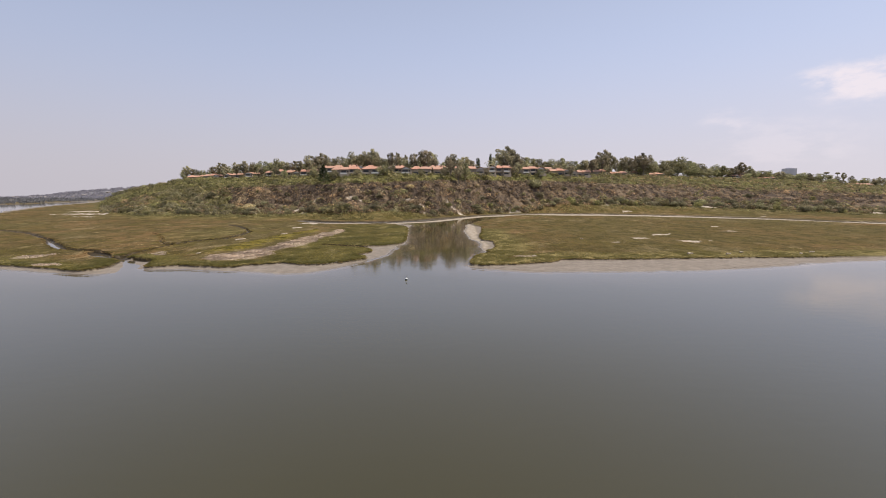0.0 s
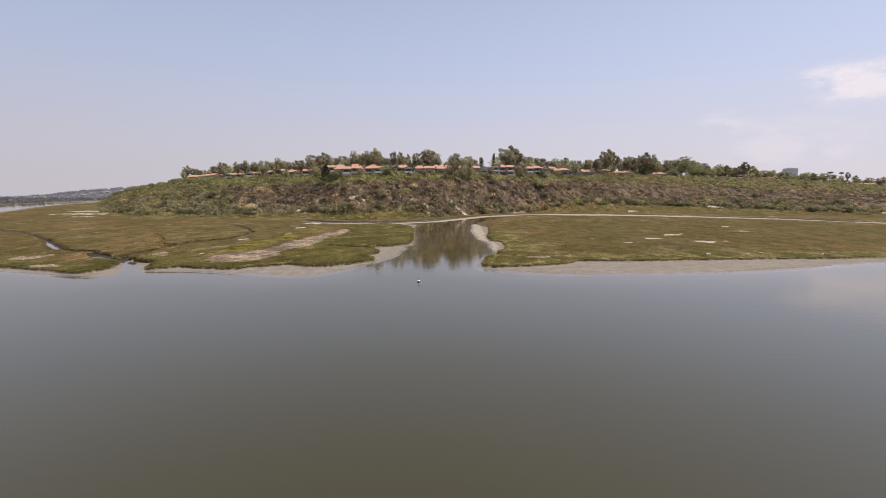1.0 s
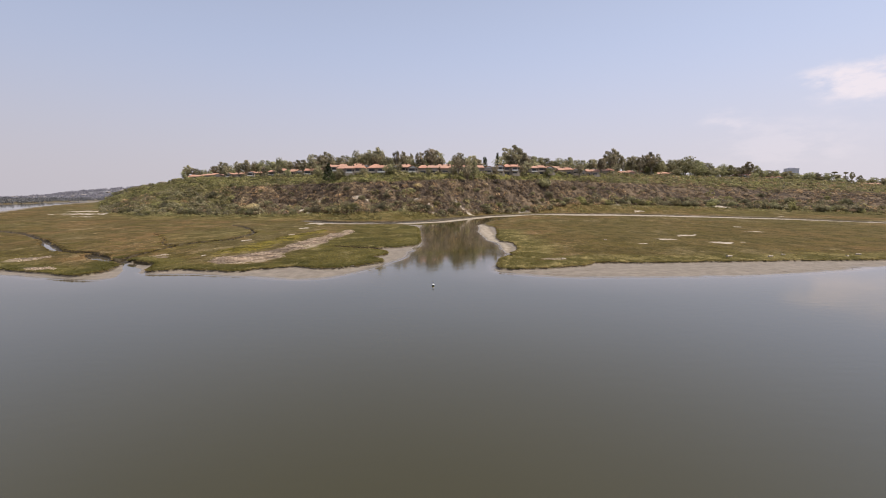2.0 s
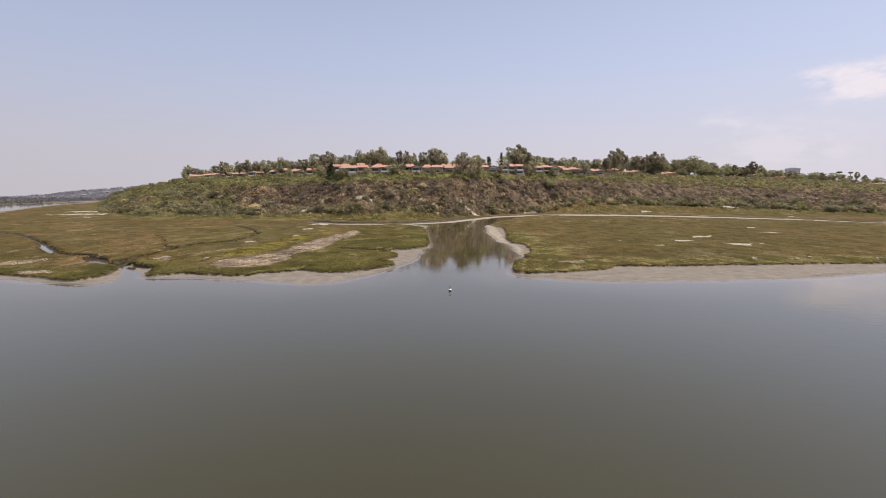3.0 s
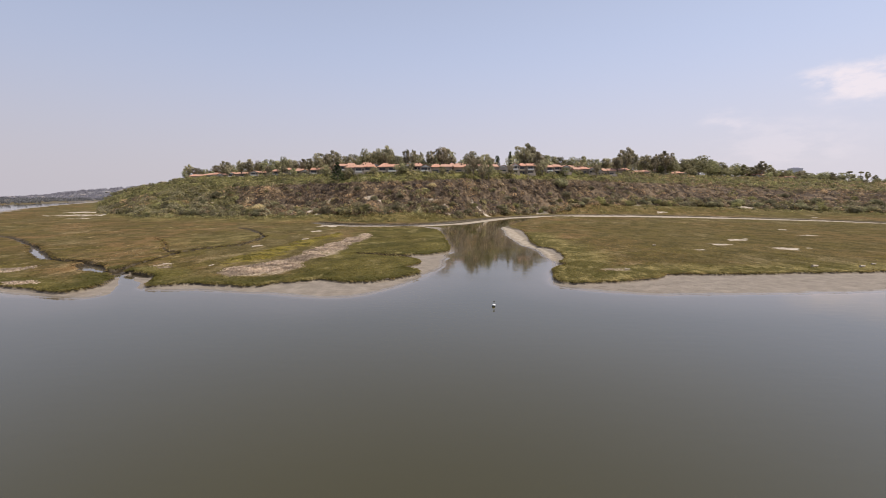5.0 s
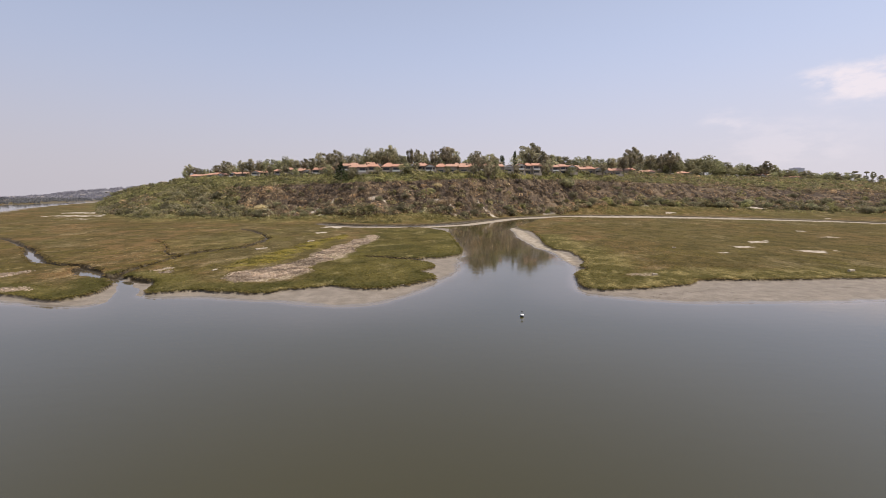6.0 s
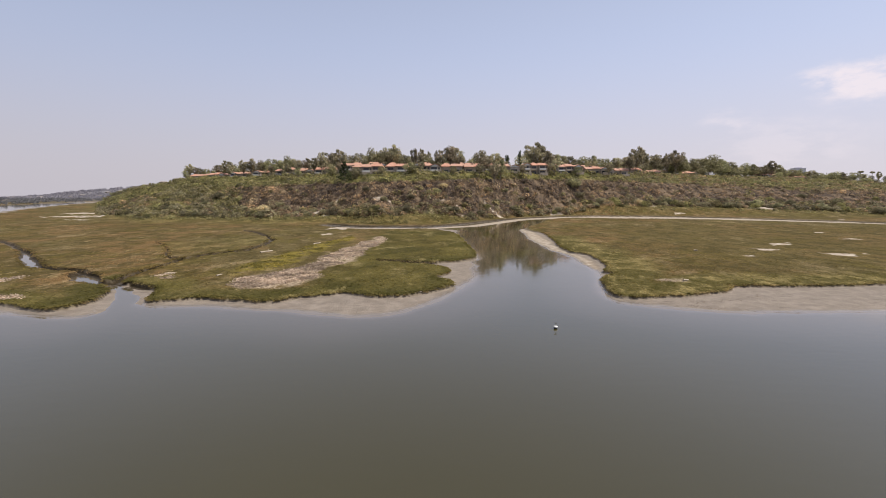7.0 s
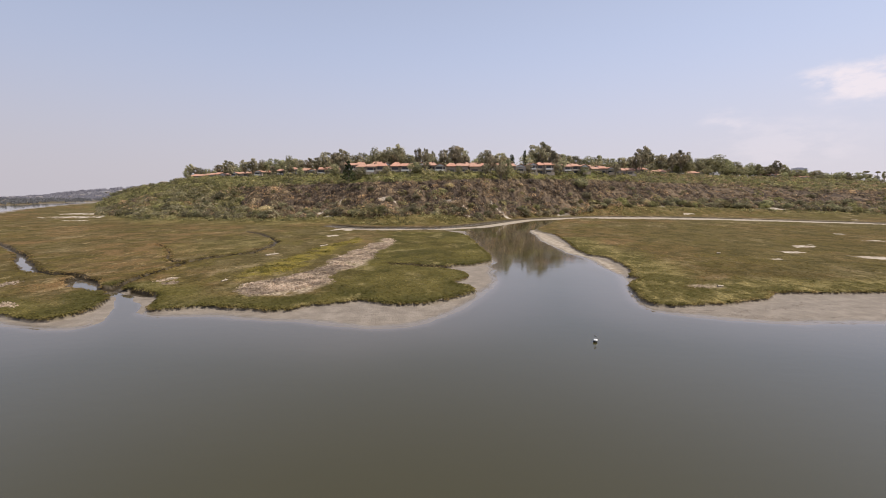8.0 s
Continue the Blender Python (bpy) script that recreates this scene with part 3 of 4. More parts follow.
    return z, masks, dict(marsh=marsh, west=west, east=east, far=far, shore=np.maximum(west, east), t=t, on=on, d=d, u=u, creek=creek, gully=gully, crest=c_d, foot=f_d, house=h_d)


def terrain_at(x, y):
    return float(terrain(np.array([x]), np.array([y]))[0][0])


def mesh_object(name, verts, faces, material, smooth=True):
    """An object from arrays: verts n x 3, faces m x 3 or m x 4."""
    me = bpy.data.meshes.new(name)
    verts, faces = np.asarray(verts, np.float32), np.asarray(faces, np.int32)
    n, k = faces.shape
    me.vertices.add(len(verts))
    me.vertices.foreach_set("co", verts.ravel())
    me.loops.add(n * k)
    me.loops.foreach_set("vertex_index", faces.ravel())
    me.polygons.add(n)
    me.polygons.foreach_set("loop_start", np.arange(0, n * k, k, dtype=np.int32))
    me.polygons.foreach_set("use_smooth", np.full(n, smooth))
    me.update(calc_edges=True)
    me.validate()
    me.materials.append(material)
    return new(name, me)


def paint(ob, masks):
    for key, values in masks.items():
        a = ob.data.attributes.new(key, "FLOAT", "POINT")
        a.data.foreach_set("value", np.asarray(values, np.float32).ravel())


def polar(angles, radii):
    a, r = np.meshgrid(np.radians(angles), radii)
    x, y = HUB[0] + np.sin(a) * r, HUB[1] + np.cos(a) * r
    n, m = len(radii), len(angles)
    i = np.arange(n - 1)[:, None] * m + np.arange(m)[None]
    j = np.arange(n - 1)[:, None] * m + (np.arange(m)[None] + 1) % m
    quads = np.stack([i, j, j + m, i + m], -1).reshape(-1, 4)[:, ::-1]
    return x, y, quads


# ================= ground and water =================
angles = np.concatenate([np.arange(-53, 53, 0.15), np.arange(53, 307, 6)])
radii = np.concatenate([[0.5, 12, 25, 36, 44], np.arange(50, 70, 1.5), np.arange(70, 160, 0.40), np.arange(160, 200, 0.65), np.arange(200, 300, 0.95), np.arange(300, 430, 1.3), np.geomspace(430, 4700, 46)])
gx, gy, quads = polar(angles, radii)
gz, masks, _ = terrain(gx, gy)
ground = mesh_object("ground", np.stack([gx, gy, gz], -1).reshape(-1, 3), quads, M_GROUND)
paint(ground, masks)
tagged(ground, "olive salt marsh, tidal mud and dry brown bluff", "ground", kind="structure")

angles = np.concatenate([np.arange(-56, 56, 0.25), np.arange(56, 304, 6)])
radii = np.concatenate([[0.5, 15, 30, 42], np.arange(50, 165, 0.7), np.arange(165, 345, 2), [400, 450, 520, 600, 700, 850, 1100, 1600, 2500, 4700]])
px, py, quads = polar(angles, radii)
pz, _, info = terrain(px, py)
dry = ((pz > 0.35) | ((info["far"] > 25) & (py > 300)) | (py > 760)).ravel()
quads = quads[~dry[quads].all(1)]
water = mesh_object("water", np.stack([px, py, px * 0], -1).reshape(-1, 3), quads, M_WATER)
# narrow term: silt at the waterline; wide term also paints the near-shore sky sheen
paint(water, dict(shallow=0.32 * step(pz, -1.3, -0.05) + 0.45 * step(pz, -0.16, 0.02)))
tagged(water, "calm murky olive-grey bay water reflecting the sky", "water", kind="structure")

# ================= building blocks =================
rng = np.random.default_rng(7)


def part(name, bm, material, parent, label=""):
    """Links a bmesh as one mesh object under a thing or a part."""
    me = bpy.data.meshes.new(name)
    bm.to_mesh(me)
    bm.free()
    me.materials.append(material)
    ob = new(name, me)
    ob.parent = parent
    return tagged(ob, label)


def box(bm, x0, x1, y0, y1, z0, z1):
    v = [bm.verts.new(p) for p in ((x0, y0, z0), (x1, y0, z0), (x1, y1, z0), (x0, y1, z0), (x0, y0, z1), (x1, y0, z1), (x1, y1, z1), (x0, y1, z1))]
    for f in ((3, 2, 1, 0), (4, 5, 6, 7), (0, 1, 5, 4), (1, 2, 6, 5), (2, 3, 7, 6), (3, 0, 4, 7)):
        bm.faces.new([v[i] for i in f])
    return bm


def tube(bm, path, radii, sides=7):
    """A tapered tube along a path."""
    rings = []
    for i, (p, r) in enumerate(zip(path, radii)):
        p = Vector(p)
        ahead = (Vector(path[min(i + 1, len(path) - 1)]) - Vector(path[max(i - 1, 0)])).normalized()
        a = ahead.orthogonal().normalized()
        b = ahead.cross(a)
        rings.append([bm.verts.new(p + (a * math.cos(k * 2 * math.pi / sides) + b * math.sin(k * 2 * math.pi / sides)) * r) for k in range(sides)])
    for r0, r1 in zip(rings[:-1], rings[1:]):
        for k in range(sides):
            bm.faces.new((r0[k], r0[(k + 1) % sides], r1[(k + 1) % sides], r1[k]))
    bm.faces.new(rings[-1])
    bm.faces.new(rings[0][::-1])
    return bm


def leaf_cards(centres, size, out, loose=0.7):
    """Small bent four-sided leaf clumps at the given places, facing roughly along out: vertices and faces."""
    n = len(centres)
    size = np.broadcast_to(np.asarray(size, float), (n,))[:, None]
    face = np.asarray(out) + loose * rng.normal(size=(n, 3))
    face /= np.linalg.norm(face, axis=1, keepdims=True) + 1e-9
    a = np.cross(face, rng.normal(size=(n, 3)))
    a /= np.linalg.norm(a, axis=1, keepdims=True) + 1e-9
    b = np.cross(face, a)
    k = rng.uniform(0.5, 1.25, (n, 4, 1))
    corners = np.stack([-a - 0.4 * b, 0.3 * a - b, a + 0.4 * b, -0.3 * a + b], 1) * k * size[:, None] * 0.6
    corners += face[:, None] * size[:, None] * rng.uniform(-0.15, 0.15, (n, 4, 1))
    return (np.asarray(centres)[:, None] + corners).reshape(-1, 3), np.arange(n * 4).reshape(-1, 4)


def dome_points(centres, radii, heights, count):
    """Places spread over low domes, count for each centre, and the ways outward there."""
    n = len(centres)
    v = rng.normal(size=(n, count, 3))
    v[..., 2] = np.abs(v[..., 2])
    v /= np.linalg.norm(v, axis=2, keepdims=True)
    out = v.copy()
    v *= rng.uniform(0.78, 1.05, (n, count, 1))
    v[..., :2] *= np.asarray(radii)[:, None, None]
    v[..., 2] *= np.asarray(heights)[:, None]
    return (np.asarray(centres)[:, None] + v).reshape(-1, 3), out.reshape(-1, 3)


def stand(u, d):
    """The place at bearing u and distance d ahead of the hub."""
    return HUB[0] + u * d, HUB[1] + d


# ================= houses on the bluff =================
def window(parent, x, y, z, w, h, name="window"):
    bm = bmesh.new()
    t = 0.10
    box(bm, x - w / 2 - t, x + w / 2 + t, y - 0.06, y + 0.02, z - t, z)
    box(bm, x - w / 2 - t, x + w / 2 + t, y - 0.06, y + 0.02, z + h, z + h + t)
    for sx in (-1, 1):
        a = x + sx * (w / 2 + t / 2)
        box(bm, a - t / 2, a + t / 2, y - 0.055, y + 0.02, z, z + h)
    box(bm, x - 0.03, x + 0.03, y - 0.05, y + 0.02, z, z + h)
    win = part(name, bm, M_TRIM, parent)
    part("pane", box(bmesh.new(), x - w / 2, x + w / 2, y - 0.025, y + 0.01, z, z + h), M_GLASS, win, "dark reflecting glass")
    return win


def roof_mesh(w, depth, z, rise, over, hip):
    """A low pitched roof slab with eaves, its ridge along x."""
    bm = bmesh.new()
    x, y, t = w / 2 + over, depth / 2 + over, 0.22
    r = max(x - hip, 0.3)
    low = [bm.verts.new(p) for p in ((-x, -y, z), (x, -y, z), (x, y, z), (-x, y, z))]
    edge = [bm.verts.new(p) for p in ((-x, -y, z + t), (x, -y, z + t), (x, y, z + t), (-x, y, z + t))]
    top = [bm.verts.new(p) for p in ((-r, 0, z + t + rise), (r, 0, z + t + rise))]
    bm.faces.new(low[::-1])
    for i in range(4):
        bm.faces.new((low[i], low[(i + 1) % 4], edge[(i + 1) % 4], edge[i]))
    bm.faces.new((edge[0], edge[1], top[1], top[0]))
    bm.faces.new((edge[2], edge[3], top[0], top[1]))
    bm.faces.new((edge[1], edge[2], top[1]))
    bm.faces.new((edge[3], edge[0], top[0]))
    return bm


def gable_roof(x0, x1, y0, y1, z, rise, over=0.6, t=0.22):
    """A pitched roof slab whose ridge runs front to back, open gables at its ends."""
    bm = bmesh.new()
    c, h = (x0 + x1) / 2, (x1 - x0) / 2 + over
    pts = [(-h, z), (0, z + rise), (h, z), (h, z + t), (0, z + rise + t), (-h, z + t)]
    a = [bm.verts.new((c + p, y0 - over, q)) for p, q in pts]
    b = [bm.verts.new((c + p, y1 + over, q)) for p, q in pts]
    for i in range(6):
        bm.faces.new((a[i], a[(i + 1) % 6], b[(i + 1) % 6], b[i]))
    for e in (a, b):
        bm.faces.new((e[5], e[4], e[1], e[0]))
        bm.faces.new((e[4], e[3], e[2], e[1]))
    bmesh.ops.recalc_face_normals(bm, faces=bm.faces)
    return bm


def moved(bm, x, y):
    bmesh.ops.translate(bm, verts=bm.verts, vec=(x, y, 0))
    return bm


def house(u, d, w, top, depth=13.0, turn=0.0, wing=0, label="cream stucco townhouse with a terracotta tile roof"):
    """A terrace of stepped units, each with its own roof, dark loggia band, balcony and patio wall."""
    x, y = stand(u, d)
    z = terrain_at(x, y) - 0.3
    h = max(top - z, 3.8)
    thing = tagged(new("townhouse"), label, "house", "houses along the bluff top")
    thing.matrix_world = pose(x, y + depth / 2, z, 0, 0, turn)
    units = max(2, round(w / 6.0))
    unit = w / units
    for i in range(units):
        k = (i + wing + round(abs(u) * 100)) % 4
        cx, x0, x1 = -w / 2 + (i + 0.5) * unit, -w / 2 + i * unit + 0.02, -w / 2 + (i + 1) * unit - 0.02
        f = -depth / 2 + (0.0, -1.6, 0.9, -0.5)[k]
        rise = (2.1, 1.5, 2.3, 1.9)[k]
        wall_h = h - rise - 0.25 - (0.0, 0.9, 0.3, 0.6)[k]
        part("wall", box(bmesh.new(), x0, x1, f, depth / 2 - 0.03 * k, 0, wall_h), M_STUCCO, thing)
        if k == 1:
            roof = part("roof", gable_roof(x0, x1, f, depth / 2 - 0.3, wall_h, rise), M_ROOF, thing)
            bm = bmesh.new()
            bm.faces.new([bm.verts.new((cx + p, f - 0.04, q)) for p, q in ((-unit * 0.44, wall_h - 0.02), (unit * 0.44, wall_h - 0.02), (0, wall_h + rise * 0.86))])
            part("gable", bm, M_WHITE, thing)
        else:
            roof = part("roof", moved(roof_mesh(unit - 0.3, depth / 2 - f, wall_h, rise, 0.75, (1.2, 0, 2.6, 0.4)[k]), cx, (f + depth / 2) / 2), M_ROOF, thing)
        if k in (0, 3):
            q = cx + unit * 0.26
            bm = box(bmesh.new(), q - 0.4, q + 0.4, -0.9, -0.1, wall_h + 0.7, wall_h + rise + 0.7)
            box(bm, q - 0.52, q + 0.52, -1.02, 0.02, wall_h + rise + 0.7, wall_h + rise + 0.9)
            part("chimney", bm, M_TRIM, roof)
        if wall_h > 4.4:
            # upper floor: wide dark glass in place of loggia shade, a parapet, a small window
            window(thing, cx - unit * 0.10, f, wall_h - 2.25, unit * 0.56, 1.75, "loggia_shade_window")
            if k != 2:
                window(thing, cx + unit * 0.36, f, wall_h - 1.8, unit * 0.13, 1.1)
            bm = box(bmesh.new(), cx - unit * 0.46, cx + unit * 0.30, f - 1.5, f - 0.01, wall_h - 3.1, wall_h - 2.9)
            box(bm, cx - unit * 0.46, cx + unit * 0.30, f - 1.5, f - 1.38, wall_h - 2.9, wall_h - 2.05)
            balcony = part("balcony", bm, M_WHITE if k % 2 else M_STUCCO, thing)
            for q in (-0.44, 0.28):
                part("post", box(bmesh.new(), cx + q * unit - 0.1, cx + q * unit + 0.1, f - 1.48, f - 1.28, 0, wall_h - 3.1), M_TRIM, balcony)
                part("post", box(bmesh.new(), cx + q * unit - 0.07, cx + q * unit + 0.07, f - 1.46, f - 1.32, wall_h - 2.05, wall_h + 0.05), M_TRIM, balcony)
        tall = min(2.1, wall_h - 0.6)
        window(thing, cx - unit * 0.08, f, 0.3, unit * 0.58, tall - 0.1, "glass_door")
        if k % 2:
            part("patio_wall", box(bmesh.new(), x0 + 0.1, x1 - 0.1, f - 4.2, f - 4.0, -0.8, 1.15), M_STUCCO, thing)
    return thing


HOUSES = [  # bearing, distance, width, ridge height, wing
    (-0.500, 470, 17, 34.0, 1), (-0.452, 455, 16, 34.6, 0), (-0.338, 402, 13, 36.0, 0),
    (-0.537, 478, 20, 33.0, 0), (-0.405, 440, 15, 35.4, 1), (-0.360, 420, 13, 35.6, -1), (-0.312, 385, 15, 34.2, 1), (-0.275, 362, 15, 34.4, -1),
    (-0.190, 300, 18, 33.4, -1), (-0.128, 302, 13, 33.9, 1), (-0.036, 303, 27, 33.9, 0), (0.036, 312, 13, 34.0, -1), (0.110, 328, 14, 34.8, 1),
    (0.163, 334, 17, 36.2, 1), (-0.225, 338, 16, 36.2, 0), (-0.155, 336, 20, 36.4, 0), (-0.075, 322, 14, 35.6, 1), (0.010, 330, 16, 36.0, 0), (0.072, 342, 14, 36.2, 0)]
HOUSES_EAST = [
    (0.237, 356, 18, 36.2, -1), (0.298, 376, 17, 35.4, 1), (0.342, 388, 17, 34.9, -1), (0.420, 416, 16, 34.4, 0), (0.500, 430, 21, 33.6, 0),
    (0.270, 398, 20, 37.6, 0), (0.375, 424, 18, 36.6, 0), (0.460, 446, 20, 36.2, 0), (0.680, 446, 17, 32.2, 0), (0.740, 456, 22, 30.4, 0), (0.958, 420, 22, 22.4, 0)]
for u, d, w, top, wing in HOUSES + HOUSES_EAST:
    d, top, w = set_back(HOUSE_BACK, u, d, top, w)
    house(u, d, w, top, wing=wing, turn=rng.uniform(-4, 4))

# ================= trees =================
def tree_master(kind, seed):
    """A unit tree, one metre high: an empty with trunk and crown."""
    global rng
    rng = np.random.default_rng(seed)
    label, puffs, trunk_h = "", [], 0.4
    if kind == "gum":
        label, trunk_h = "tall airy grey-green eucalyptus on the bluff top", 0.45
        for k in range(22):
            up, a = 1 - 2 * (k + 0.5) / 22, k * 2.4 + rng.uniform(-0.7, 0.7)
            side, far = math.sqrt(1 - up * up), rng.uniform(0.45, 0.92)
            puffs.append((0.42 * side * far * math.cos(a), 0.42 * side * far * math.sin(a), 0.68 + 0.32 * up * far, rng.uniform(0.09, 0.16), rng.uniform(0.06, 0.10)))
    elif kind == "round":
        label, trunk_h = "dense dark green broadleaf tree on the bluff top", 0.25
        for k in range(16):
            up, a = 1 - 2 * (k + 0.5) / 16, k * 2.4 + rng.uniform(-0.5, 0.5)
            side, far = math.sqrt(1 - up * up), rng.uniform(0.48, 0.86)
            puffs.append((0.46 * side * far * math.cos(a), 0.46 * side * far * math.sin(a), 0.53 + 0.44 * up * far, rng.uniform(0.12, 0.21), rng.uniform(0.09, 0.14)))
        puffs += [(0, 0, 0.5, 0.22, 0.2)]
    elif kind == "conifer":
        label, trunk_h = "dark conical conifer standing on the slope crest", 0.8
        for k in range(22):
            h = 0.10 + 0.85 * k / 21
            a = k * 2.4
            reach = 0.24 * (1 - h) + 0.02
            puffs.append((reach * math.cos(a), reach * math.sin(a), h, 0.16 * (1.15 - h), 0.07))
    elif kind == "cypress":
        label, trunk_h = "slim dark cypress among the roofs", 0.8
        for k in range(14):
            h = 0.10 + 0.84 * k / 13
            puffs.append((rng.uniform(-0.02, 0.02), rng.uniform(-0.02, 0.02), h, 0.11 * math.sin(math.pi * (0.15 + 0.8 * (1 - h))) + 0.02, 0.08))
    thing = tagged(new("tree"), label, "tree", "trees along the bluff top")
    bm = bmesh.new()
    bend = rng.uniform(-0.02, 0.02, 2)
    spine = [(bend[0] * t, bend[1] * t, 0.92 * t if kind in ("conifer", "cypress") else t * (trunk_h + 0.2)) for t in np.linspace(0, 1, 5)]
    tube(bm, spine, np.linspace(0.026, 0.010, 5))
    if kind in ("gum", "round"):
        for x, y, h, r, _ in puffs:
            s = rng.uniform(0.5, 0.95) * trunk_h
            start = Vector((bend[0] * s, bend[1] * s, s))
            end = Vector((x, y, h - 0.02))
            tube(bm, [start, start.lerp(end, 0.5) + Vector((0, 0, 0.03)), end], [0.013, 0.009, 0.004], 5)
    bm.normal_update()
    part("trunk", bm, M_BARK, thing)
    pts, sizes, outs = [], [], []
    per = {"gum": 90, "round": 125, "conifer": 70, "cypress": 60}[kind]
    for x, y, h, r, rz in puffs:
        v = rng.normal(size=(per, 3))
        v /= np.linalg.norm(v, axis=1, keepdims=True)
        v *= rng.uniform(0.35, 1.12, (per, 1)) ** 0.6
        outs.append(v.copy() / np.linalg.norm(v, axis=1, keepdims=True) + np.array([x, y, (h - 0.55) * 0.6]) * 1.5)
        pts.append(np.array([x, y, h]) + v * (r, r, rz))
        sizes.append(rng.uniform(0.024, 0.052, per))
    v, f = leaf_cards(np.concatenate(pts), np.concatenate(sizes), np.concatenate(outs), 0.42)
    crown = mesh_object("crown", v, f, {"gum": M_GUM, "round": M_TREE}.get(kind, M_CONIFER), smooth=False)
    crown.parent = thing
    return thing


def palm_master():
    thing = tagged(new("palm_tree"), "tall slim fan palm with a shaggy head", "palm", "trees along the bluff top")
    bm = tube(bmesh.new(), [(0, 0, 0), (0.01, 0, 0.4), (0.0, 0.01, 0.86)], [0.022, 0.016, 0.013])
    part("trunk", bm, M_BARK, thing)
    v = np.random.default_rng(61).normal(size=(260, 3))
    v /= np.linalg.norm(v, axis=1, keepdims=True)
    v, f = leaf_cards(np.array([0, 0, 0.88]) + v * (0.15, 0.15, 0.10) * (0.5 + 0.5 * np.abs(v[:, :1])), 0.05, v, 0.5)
    mesh_object("crown", v, f, M_TREE, smooth=False).parent = thing
    return thing


MASTERS = {"gum": [tree_master("gum", s) for s in (11, 12, 13, 14)], "round": [tree_master("round", s) for s in (21, 22, 23)],
           "conifer": [tree_master("conifer", 31)], "cypress": [tree_master("cypress", 41)], "palm": [palm_master()]}
SPREAD = {"gum": 0.80, "round": 0.78, "conifer": 0.52, "cypress": 0.24, "palm": 0.32}
used = set()


def plant(kind, u, d, top, width, k):
    """One tree of that kind, its top at that height; the crown as wide as given."""
    x, y = stand(u, d)
    z = terrain_at(x, y) - 0.15
    h = max(top - z, 2.5)
    s = width / SPREAD[kind]
    m = Matrix.Translation((x, y, z)) @ Matrix.Rotation(k * 2.1, 4, "Z") @ Matrix.Diagonal((s, s, h, 1))
    master = MASTERS[kind][k % len(MASTERS[kind])]
    if master.name in used:
        copy_thing(master, m @ Matrix.Diagonal((*(1 / k for k in master.scale), 1)))
    else:
        used.add(master.name)
        master.matrix_world = m


TREES_WEST = [  # kind, bearing, distance, top height, crown width
    ("gum", -0.555, 500, 44, 10), ("round", -0.532, 505, 41, 7), ("round", -0.520, 505, 40, 7), ("gum", -0.495, 490, 43, 10), ("gum", -0.474, 470, 45.5, 13),
    ("gum", -0.442, 450, 44.5, 8), ("gum", -0.426, 450, 46, 10), ("round", -0.401, 455, 46, 11), ("round", -0.385, 450, 47.5, 13), ("round", -0.367, 445, 46, 12),
    ("round", -0.346, 420, 47.5, 12), ("gum", -0.327, 400, 42, 8), ("gum", -0.309, 395, 43, 9), ("round", -0.292, 392, 42.5, 8), ("gum", -0.274, 385, 46.5, 10),
    ("gum", -0.255, 370, 46, 9), ("gum", -0.240, 350, 46, 11), ("round", -0.205, 335, 43.5, 10), ("conifer", -0.237, 288, 33.5, 8)]
TREES_MID = [
    ("round", -0.174, 335, 47, 10), ("round", -0.155, 338, 46, 9), ("gum", -0.134, 338, 48, 12), ("round", -0.117, 336, 44.5, 9), ("gum", -0.087, 335, 46, 6),
    ("gum", -0.072, 336, 45.5, 6), ("round", -0.061, 338, 42.5, 10), ("gum", -0.034, 335, 44, 8), ("gum", -0.010, 336, 48, 11), ("gum", 0.010, 336, 41, 7),
    ("round", 0.052, 335, 45.5, 10), ("gum", 0.080, 330, 41.5, 10), ("cypress", 0.109, 360, 42.5, 4), ("cypress", 0.136, 370, 46.5, 2.6), ("gum", 0.166, 378, 53.5, 16),
    ("gum", 0.201, 365, 44.5, 9), ("round", -0.099, 291, 33.6, 9), ("gum", 0.043, 290, 32.5, 6), ("gum", 0.074, 292, 33.2, 7)]
TREES_EAST = [
    ("round", 0.214, 385, 46.5, 11), ("round", 0.239, 390, 45.5, 13), ("round", 0.270, 395, 45, 13), ("round", 0.293, 398, 46.5, 10), ("round", 0.320, 405, 44.5, 10),
    ("gum", 0.345, 408, 44.8, 10), ("gum", 0.364, 405, 45, 8), ("gum", 0.385, 372, 50, 11), ("gum", 0.410, 420, 47, 6), ("gum", 0.430, 420, 48.5, 12),
    ("gum", 0.457, 420, 49, 8), ("gum", 0.474, 410, 50.5, 13), ("round", 0.495, 440, 46, 9), ("round", 0.520, 445, 47.5, 13), ("round", 0.548, 440, 50, 20),
    ("round", 0.578, 455, 46, 13), ("round", 0.598, 455, 42, 9)]
TREES_FAR_EAST = [
    ("round", 0.626, 460, 43.5, 11), ("round", 0.645, 460, 42, 10), ("gum", 0.668, 460, 40, 9), ("gum", 0.686, 455, 44.5, 10), ("round", 0.707, 462, 39, 9),
    ("round", 0.730, 468, 37.5, 9), ("round", 0.745, 468, 37.5, 8), ("gum", 0.772, 462, 35.5, 10), ("round", 0.795, 450, 31.8, 8), ("round", 0.820, 450, 34.5, 12),
    ("gum", 0.838, 448, 33.2, 7), ("round", 0.864, 440, 33.5, 9), ("palm", 0.876, 440, 34.5, 4.6), ("round", 0.889, 435, 28, 9), ("palm", 0.901, 436, 34, 4.6),
    ("gum", 0.916, 434, 33.3, 5), ("round", 0.939, 430, 27.6, 6), ("round", 0.965, 436, 29, 7), ("gum", 1.0, 430, 29, 7)]
